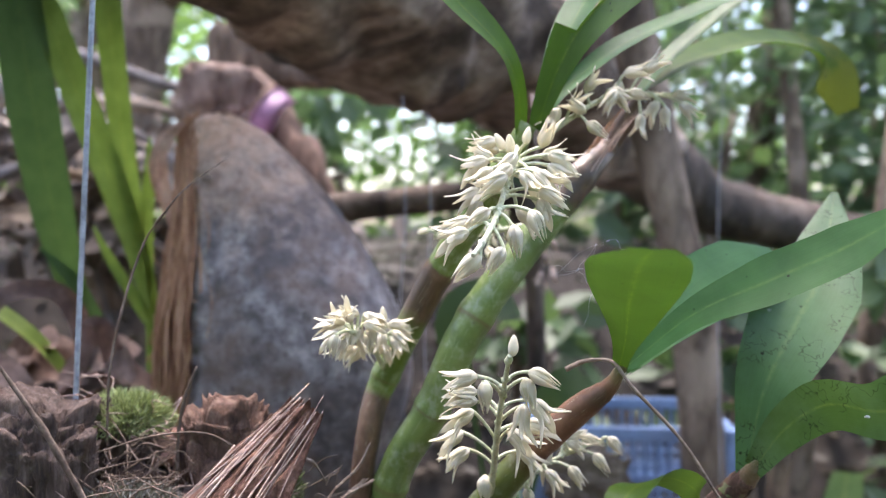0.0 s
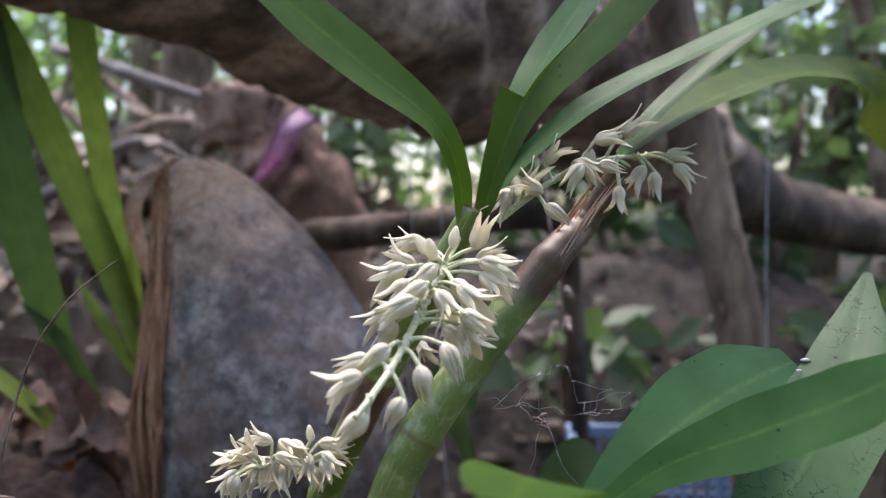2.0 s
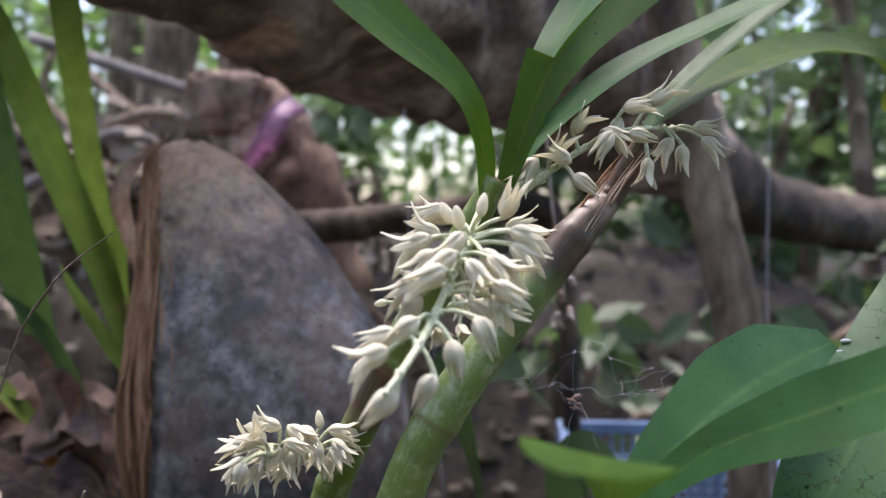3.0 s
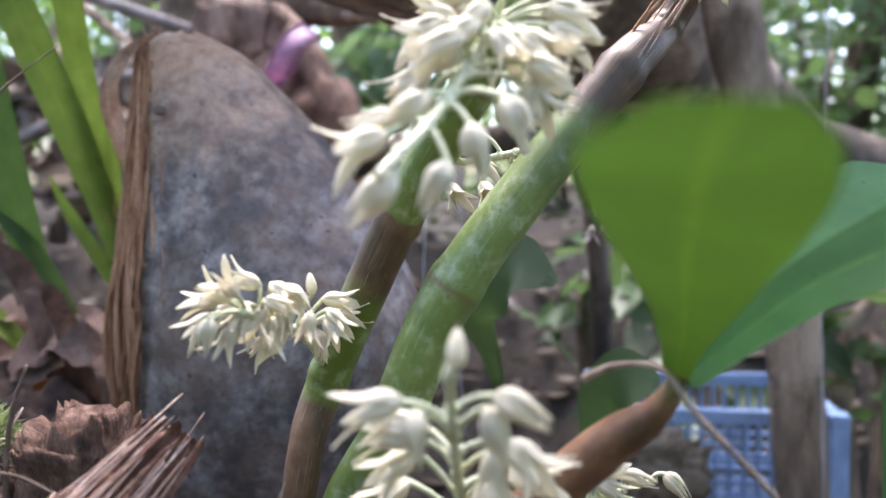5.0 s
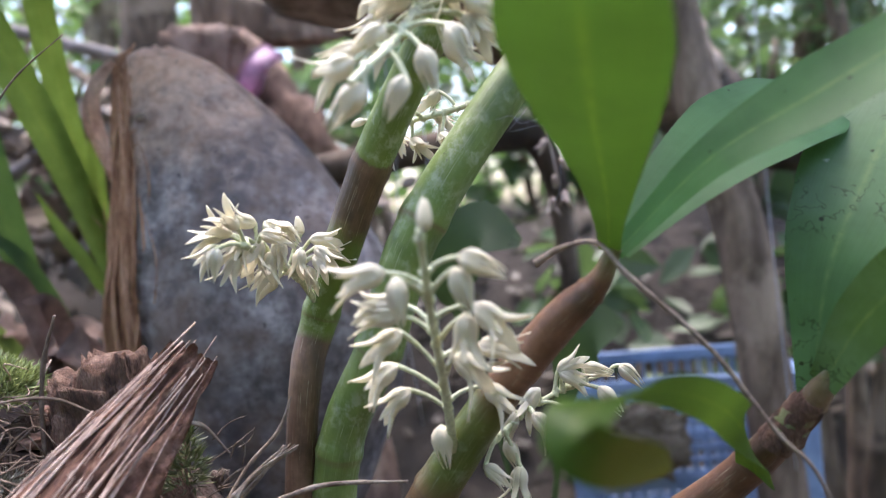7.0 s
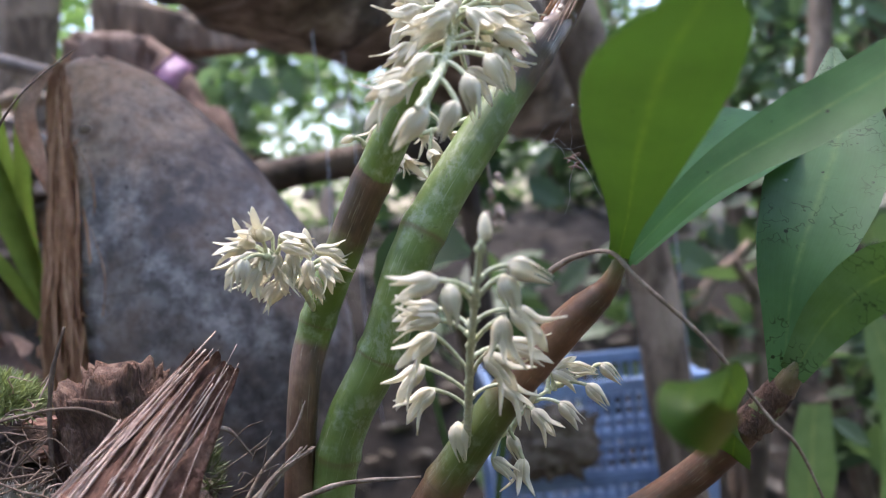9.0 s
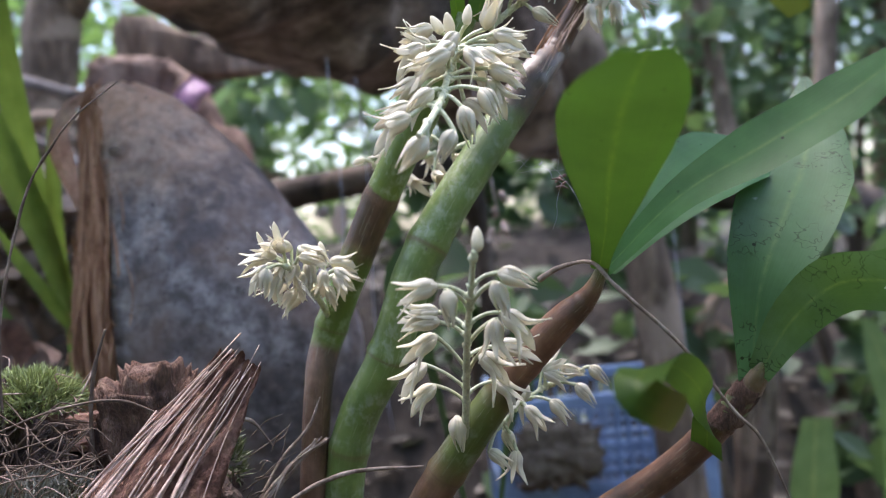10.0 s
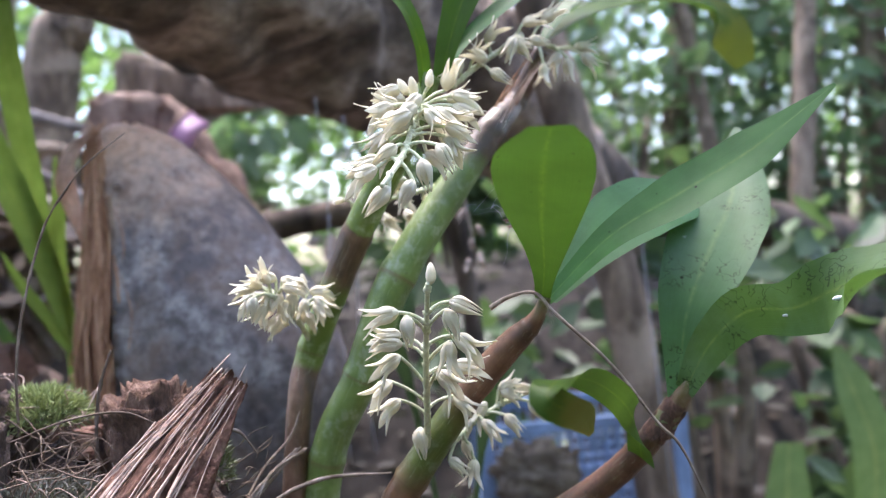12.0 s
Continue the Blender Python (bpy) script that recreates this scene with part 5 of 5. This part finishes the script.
    spike(c, [(0.0202, 0.243, 0.4316), (0.021, 0.2345, 0.4427), (0.0218, 0.2205, 0.4576), (0.0227, 0.208, 0.4688), (0.024, 0.1945, 0.4815)], UPRIGHT, "upright spike of cream bell flowers", rnd, 0.00085, 0.97)
    spike(c, [(0.0215, 0.246, 0.429), (0.0293, 0.25, 0.4317), (0.0367, 0.258, 0.4357), (0.0461, 0.266, 0.4383), (0.0579, 0.275, 0.4396)], [(0.25 + 0.75 * s, *rest) for s, *rest in LOW], "low spike of cream flowers", rnd, 0.0006, 0.88)
    # the cane with the worn leaves
    d = thing("orchid_cane", (0.03, 0.31, 0.37), "brown orchid cane with worn speckled leaves", "orchid", "orchid canes")
    bm = bmesh.new()
    tube(bm, [(0.03, 0.275, 0.378), (0.0547, 0.262, 0.3987), (0.0728, 0.256, 0.411), (0.0848, 0.25, 0.4223), (0.0935, 0.243, 0.4341), (0.0972, 0.238, 0.4414), (0.0985, 0.236, 0.446)], [0.0046, 0.0046, 0.0045, 0.0042, 0.0036, 0.0026, 0.0012], 60, 18, 0.04, 120, nodes_at=(0.5, 0.75))
    part("stem", bm, M_CANE_D, d)
    bm = bmesh.new()
    tube(bm, [(0.089, 0.2465, 0.4275), (0.0925, 0.244, 0.4325), (0.0955, 0.2405, 0.438), (0.0975, 0.238, 0.4425)], [0.0043, 0.0041, 0.0034, 0.0012], 24, 16, 0.2, 300, caps=False)
    part("sheath", bm, M_KNOB, d, "dark dry sheath at the cane's tip")
    leaves = [
            ([(0.0955, 0.2395, 0.4395), (0.1005, 0.2405, 0.4637), (0.112, 0.249, 0.4819), (0.127, 0.265, 0.4995), (0.143, 0.295, 0.5255)], [0.003, 0.006, 0.0105, 0.0135, 0.0138, 0.0098, 0.001], (-0.25, -0.85, 0.4), (-0.3, -0.85, 0.4), M_LEAF_WORN)]
    leaves += [
            ([(0.0967, 0.2365, 0.4422), (0.1023, 0.228, 0.456), (0.1096, 0.218, 0.4654), (0.117, 0.205, 0.4666), (0.1222, 0.19, 0.472), (0.1257, 0.172, 0.4763), (0.1204, 0.15, 0.478)], [0.0032, 0.0062, 0.0072, 0.0072, 0.0105, 0.0135, 0.007], [(-0.6, -0.7, 0.2), (-0.6, -0.7, 0.2), (-0.5, -0.8, -0.2), (-0.3, -0.7, 0.3), (-0.25, -0.6, 0.75), (-0.1, -0.5, 0.85)], None, M_LEAF_SPOTTED)]
    leaves += [
            ([(0.0847, 0.246, 0.421), (0.0795, 0.228, 0.4345), (0.071, 0.205, 0.4465), (0.0585, 0.178, 0.457), (0.048, 0.157, 0.4615), (0.0438, 0.15, 0.4598), (0.047, 0.1505, 0.4568), (0.0525, 0.16, 0.4527), (0.0577, 0.182, 0.4445)],
             [0.0048, 0.0046, 0.0038, 0.0037, 0.0038, 0.0036, 0.0034, 0.0032, 0.0008],
             [(-0.5, -0.8, 0.2), (-0.5, -0.6, 0.4), (-0.5, 0.1, 0.6), (-0.4, 0.1, 0.7), (-0.3, -0.5, 0.6), (-0.4, -0.9, 0.0), (0.0, -1.0, -0.1), (0.2, -0.95, -0.1), (0.2, -0.95, -0.1)], None, M_LEAF_OLD)]
    for spine, w, f0, f1, mat in leaves:
        part("leaf", blade(spine, w, f0, f1, 0.1, wave=0.06), mat, d)
    for x, y, z, r in ((0.1205, 0.1885, 0.4695, 0.0016), (0.1159, 0.2076, 0.4646, 0.001), (0.1191, 0.2715, 0.5041, 0.0013), (0.1165, 0.268, 0.502, 0.0008)):
        bm = bmesh.new()
        bmesh.ops.create_icosphere(bm, subdivisions=2, radius=r)
        for v in bm.verts:
            n = v.co.normalized()
            v.co = Vector((v.co.x * (1 + 0.4 * noise.noise(n * 3)), v.co.y * 0.35, v.co.z * 0.4)) + Vector((x, y, z))
        part("splash", bm, M_SPLASH, d, "dried white splash on the leaf")
    bm = bmesh.new()
    tube(bm, [(0.0416, 0.232, 0.4717), (0.047, 0.23, 0.4745), (0.0536, 0.224, 0.4753), (0.0585, 0.2205, 0.469), (0.072, 0.22, 0.4544), (0.0826, 0.218, 0.4382), (0.089, 0.218, 0.43), (0.097, 0.22, 0.41)], [0.0008, 0.0006, 0.0005, 0.0005, 0.00045, 0.0004, 0.00035, 0.0002], 60, 8, 0.35, 300)
    solo("dry_twig", bm, M_TWIG, "thin dry grey-brown twig hooked over the orchid cane", "twig")


# ---- the crate ----
def build_crate():
    ob = thing("plastic_crate", (0.165, 0.79, 0), "pale blue plastic lattice crate standing on the soil", "crate")
    x0, x1, y0, y1, top = 0.06, 0.247, 0.72, 0.86, 0.337

    def bar(name, lo, hi):
        bm = bmesh.new()
        bmesh.ops.create_cube(bm, size=1)
        for v in bm.verts:
            v.co = Vector([(a + b) / 2 + c * (b - a) for a, b, c in zip(lo, hi, v.co)])
        bmesh.ops.bevel(bm, geom=bm.edges[:], offset=0.001, segments=1, affect="EDGES")
        return part(name, bm, M_CRATE, ob)

    for x in (x0, x1 - 0.014):
        for y in (y0, y1 - 0.014):
            bar("corner_post", (x, y, 0.0), (x + 0.014, y + 0.014, top - 0.002))
    for y in (y0 + 0.002, y1 - 0.012):
        for z in (0.02, 0.248, top - 0.012):
            bar("rail", (x0 + 0.014, y, z), (x1 - 0.014, y + 0.008, z + 0.011))
    for x in (x0 + 0.002, x1 - 0.012):
        for z in (0.02, 0.248, top - 0.012):
            bar("rail", (x, y0 + 0.014, z), (x + 0.008, y1 - 0.014, z + 0.011))
    for y in (y0 + 0.004, y1 - 0.008):
        for i in range(15):
            x = x0 + 0.02 + i * 0.0102
            bar("lattice_bar", (x, y, 0.03), (x + 0.0032, y + 0.004, top - 0.01))
        for i in range(26):
            z = 0.04 + i * 0.0104
            bar("lattice_bar", (x0 + 0.012, y - 0.0006, z), (x1 - 0.012, y + 0.0046, z + 0.0032))
    bar("floor_plate", (x0 + 0.003, y0 + 0.003, 0.005), (x1 - 0.003, y1 - 0.003, 0.012))
    lump("husk_piece", (0.108, 0.709, 0.292), (0.028, 0.007, 0.024), M_HUSK_PIECE, "dirty brown husk caught on the crate", "husk", 4, 0.55, 0.85)


def build_wood():
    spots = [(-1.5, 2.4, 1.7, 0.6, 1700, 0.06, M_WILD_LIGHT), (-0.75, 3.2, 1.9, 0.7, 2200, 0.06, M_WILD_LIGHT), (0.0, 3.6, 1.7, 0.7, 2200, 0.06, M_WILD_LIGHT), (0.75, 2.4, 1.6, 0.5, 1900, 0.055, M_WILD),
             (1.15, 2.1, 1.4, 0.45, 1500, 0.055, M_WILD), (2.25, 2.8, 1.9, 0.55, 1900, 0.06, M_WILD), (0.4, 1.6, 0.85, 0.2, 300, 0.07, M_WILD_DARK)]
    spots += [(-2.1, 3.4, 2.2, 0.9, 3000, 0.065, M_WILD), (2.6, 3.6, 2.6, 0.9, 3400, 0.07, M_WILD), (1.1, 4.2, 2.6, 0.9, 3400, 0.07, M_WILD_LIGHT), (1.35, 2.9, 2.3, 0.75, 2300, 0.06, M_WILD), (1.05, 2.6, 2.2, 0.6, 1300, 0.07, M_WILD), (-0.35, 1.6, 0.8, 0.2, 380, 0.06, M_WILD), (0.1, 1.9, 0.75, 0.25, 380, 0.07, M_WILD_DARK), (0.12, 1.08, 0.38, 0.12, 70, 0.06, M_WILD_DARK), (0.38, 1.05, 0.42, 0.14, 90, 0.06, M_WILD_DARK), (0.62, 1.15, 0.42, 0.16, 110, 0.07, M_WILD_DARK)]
    for i, (x, y, h, sp, n, size, mat) in enumerate(spots):
        # sunlit and shaded shrubs differ by leaf colour, not by the light on them
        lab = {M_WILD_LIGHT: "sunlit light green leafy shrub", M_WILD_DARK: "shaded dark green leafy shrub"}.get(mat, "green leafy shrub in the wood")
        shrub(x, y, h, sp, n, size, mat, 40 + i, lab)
    parts = [leaf_cloud(3000, (x, 6.5, 1.8 + 0.3 * (i % 2)), (1.3, 0.8, 1.5), 0.1, 80 + i) for i, x in enumerate((-4.5, -2.7, -0.9, 0.9, 2.7, 4.5))]
    # unseen half ring of leaves behind the camera, added to cut low front light
    parts += [leaf_cloud(3600, (4.2 * math.cos(radians(a)), 4.2 * math.sin(radians(a)), 1.3), (1.1, 1.1, 1.2), 0.11, 120 + a) for a in range(190, 351, 20)]
    verts = np.concatenate([v for v, f in parts])
    shift = np.cumsum([0] + [len(v) for v, f in parts[:-1]])
    faces = np.concatenate([f + k for (v, f), k in zip(parts, shift)])
    tagged(new("far_woods", cloud_mesh("far_woods", verts, faces, M_WILD_LIGHT)), "light green foliage of the wood, with an unseen ring added to block light", "foliage", kind="stuff")


def build_brush():
    """A heap of dead branches and dry leaves beside the stump."""
    rnd = random.Random(55)
    for k in range(11):
        x, z = rnd.uniform(-0.75, -0.3), rnd.uniform(0.5, 0.72)
        d = Vector((rnd.uniform(0.02, 0.25), rnd.uniform(-0.1, 0.1), rnd.uniform(-0.25, 0.25)))
        p = Vector((x, rnd.uniform(1.0, 1.3), z))
        bm = bmesh.new()
        r = rnd.uniform(0.003, 0.011)
        tube(bm, [p - d * 1.2, p + Vector((0, 0, rnd.uniform(-0.03, 0.03))), p + d * 0.7, p + d * 1.3 - Vector((0, 0, 0.1))], [r, r, r * 0.8, r * 0.4], 24, 9, 0.2, 30)
        solo("dead_branch", bm, M_GREYWOOD if k % 2 else M_TRUNK, "dead grey-brown branch in a heap beside the stump", "branch", "dead branches")
    verts, faces = leaf_cloud(900, (-0.52, 1.15, 0.54), (0.3, 0.12, 0.11), 0.05, 91)
    tagged(new("dry_leaves", cloud_mesh("dry_leaves", verts, faces, M_DEAD)), "dry brown leaves caught in the heap of branches", "leaf litter", kind="stuff")


def build_small_things():
    rnd = random.Random(77)
    bm = bmesh.new()
    tube(bm, [(-0.1, 0.245, 0.43), (-0.0985, 0.245, 0.47), (-0.0912, 0.25, 0.5039), (-0.0817, 0.25, 0.5187), (-0.0745, 0.25, 0.526), (-0.064, 0.252, 0.534)], [0.0005, 0.0004, 0.0004, 0.00035, 0.0004, 0.0003, 0.0002, 0.00015], 50, 7, 0.4, 250)
    solo("dry_twig", bm, M_ROOT, "thin dark dry twig arching up from the log", "twig")
    for x, y, z0, z1 in ((-0.0356, 0.54, 0.6, 0.36), (-0.02, 0.56, 0.59, 0.36), (0.19, 0.6, 0.9, 0.3)):
        bm = bmesh.new()
        tube(bm, [(x, y, z0), (x + 0.002, y, (z0 * 2 + z1) / 3), (x - 0.002, y, (z0 + z1 * 2) / 3), (x + 0.003, y, z1)], [0.0004, 0.0004], 16, 6)
        solo("hanging_thread", bm, M_THREAD, "thin grey thread hanging from the log", "thread", "threads")
    web = thing("spider_web", (0.046, 0.22, 0.49), "torn spider web with specks caught in it", "spider web")
    node = {"clump": (0.05, 0.4954), "a": (0.0446, 0.5005), "b": (0.0496, 0.5078), "c": (0.0538, 0.5089), "d": (0.0572, 0.5065), "e": (0.0584, 0.5008), "f": (0.06, 0.4983),
            "g": (0.0661, 0.4991), "h": (0.0657, 0.5046), "i": (0.0383, 0.4987), "j": (0.0364, 0.5013), "k": (0.0493, 0.4985), "l": (0.07, 0.5042), "m": (0.047, 0.484), "n": (0.0585, 0.482)}
    node = {k: Vector((x, 0.2325 + rnd.uniform(-0.004, 0.004), z)) for k, (x, z) in node.items()}
    for run in ("jaclump", "ikfg", "abc", "bk", "cdef", "fh", "fgl", "ak", "clumpm", "kn", "dh", "el", "ib"):
        names = (["clump"] if run.startswith("clump") else []) + list(run.replace("clump", "")) + (["clump"] if run.endswith("clump") else [])
        for p, q in zip(names, names[1:]):
            a, b = node[p], node[q]
            bm = bmesh.new()
            j1, j2 = [Vector([rnd.uniform(-0.001, 0.001) for _ in range(3)]) for _ in range(2)]
            tube(bm, [a, a.lerp(b, 0.33) + j1, a.lerp(b, 0.66) + j2, b], [0.00003, 0.00006, 0.00003, 0.00005], 14, 4, 0.8, 2000)
            part("web_thread", bm, M_THREAD, web)
    for k in "abcdfgh":
        a, bm = node[k], bmesh.new()
        d = Vector([rnd.uniform(-0.0007, 0.0007) for _ in range(3)])
        tube(bm, [a - d, a, a + d * 0.8], [0.00006, 0.0002, 0.00005], 8, 5, 0.8, 1500)
        part("web_speck", bm, M_THREAD, web, "pale speck caught in the web")
    for k in range(6):
        a = node["clump"] + Vector([rnd.uniform(-0.0014, 0.0014) for _ in range(3)])
        d, bm = Vector((rnd.uniform(-0.0016, 0.0016), rnd.uniform(-0.001, 0.001), rnd.uniform(-0.001, 0.0014))), bmesh.new()
        tube(bm, [a - d, a + Vector((0, 0, 0.0004)), a + d], [0.0001, 0.0004, 0.0001], 10, 6, 0.9, 900)
        part("caught_speck", bm, M_DRY, web, "brown crumb caught in the web")
    dead = thing("withered_spike", (0.05, 0.475, 0.58), "withered pinkish flower spike hanging from the log", "flower spike")
    bm = bmesh.new()
    tube(bm, [(0.046, 0.478, 0.59), (0.05, 0.476, 0.54), (0.054, 0.48, 0.51), (0.0565, 0.484, 0.492)], [0.0008, 0.0006], 16, 6)
    part("stalk", bm, M_FADED, dead)
    for p in ((0.052, 0.478, 0.515), (0.058, 0.48, 0.505), (0.054, 0.483, 0.497), (0.059, 0.485, 0.489), (0.053, 0.486, 0.486)):
        me = OPEN[rnd.randrange(6)].copy()
        me.materials.clear()
        me.materials.append(M_FADED)
        ob = part("flower", me, None, dead)
        ob.matrix_parent_inverse = Matrix.Translation(dead.location).inverted()
        ob.matrix_basis = Matrix.LocRotScale(p, Euler((math.pi + rnd.uniform(-0.6, 0.6), rnd.uniform(-0.6, 0.6), rnd.uniform(0, 6))), (0.9, 0.9, 0.9))
    for k in range(9):
        x, y = rnd.uniform(-0.27, -0.185), rnd.uniform(0.4, 0.5)
        p, a = Vector((x, y, mound_height(x, y) + rnd.uniform(0.004, 0.025))), rnd.uniform(0, 6.28)
        d = Vector((math.cos(a), math.sin(a) * 0.5, rnd.uniform(-0.3, 0.5)))
        bm = blade([p - d * 0.022, p + Vector((0, 0, 0.006)), p + d * 0.022, p + d * 0.035 + Vector((0, 0, -0.008))], [0.004, 0.011, 0.012, 0.002], (0.2, -0.6, 0.8), (-0.3, -0.8, 0.4), 0.4, 14, 6, 0.0006, 0.2, seed=k)
        solo("dry_leaf", bm, M_DRY, "curled brown fallen leaf on the log", "leaf", "fallen leaves")
    bm = blade([(-0.222, 0.462, 0.392), (-0.214, 0.456, 0.402), (-0.207, 0.452, 0.408), (-0.203, 0.45, 0.404)], [0.003, 0.008, 0.007, 0.002], (0.1, -0.8, 0.5), (-0.2, -0.9, 0.2), 0.4, 14, 6, 0.0006, 0.2, seed=3)
    solo("dry_leaf", bm, M_DRY_ORANGE, "curled orange fallen leaf among the strap leaves", "leaf", "fallen leaves")
    low = thing("broad_leaf_plant", (0.4, 0.85, 0), "low plant with broad pale green leaves", "plant")
    for spine, w in (([(0.4, 0.86, -0.02), (0.372, 0.83, 0.12), (0.362, 0.8, 0.21), (0.366, 0.79, 0.28)], [0.004, 0.016, 0.025, 0.014]),
                     ([(0.41, 0.86, -0.02), (0.45, 0.83, 0.14), (0.455, 0.8, 0.25), (0.432, 0.79, 0.33), (0.418, 0.79, 0.37)], [0.004, 0.014, 0.026, 0.018, 0.003]),
                     ([(0.42, 0.87, -0.02), (0.5, 0.85, 0.14), (0.55, 0.82, 0.22), (0.6, 0.8, 0.24)], [0.004, 0.014, 0.02, 0.004])):
        part("leaf", blade(spine, w, (0, -1, 0.3), (0, -1, 0.3), 0.2, 20, 6, 0.001), M_LEAF_PALE, low)
    back = thing("broad_leaf_plant", (0.03, 0.42, 0.32), "dark broad-leaved seedling behind the canes", "plant")
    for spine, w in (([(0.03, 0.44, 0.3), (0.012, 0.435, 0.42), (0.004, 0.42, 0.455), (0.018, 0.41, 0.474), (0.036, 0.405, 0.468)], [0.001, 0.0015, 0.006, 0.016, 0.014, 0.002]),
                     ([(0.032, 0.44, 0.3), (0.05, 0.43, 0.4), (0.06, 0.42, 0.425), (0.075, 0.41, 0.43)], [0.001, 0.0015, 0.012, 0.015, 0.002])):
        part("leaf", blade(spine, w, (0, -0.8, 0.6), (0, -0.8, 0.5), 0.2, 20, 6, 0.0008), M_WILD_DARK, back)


build_trunks()
build_stump()
build_mound()
build_husk()
build_bark()
build_litter()
build_strap_plant()
build_orchid()
build_crate()
build_wood()
build_brush()
build_small_things()
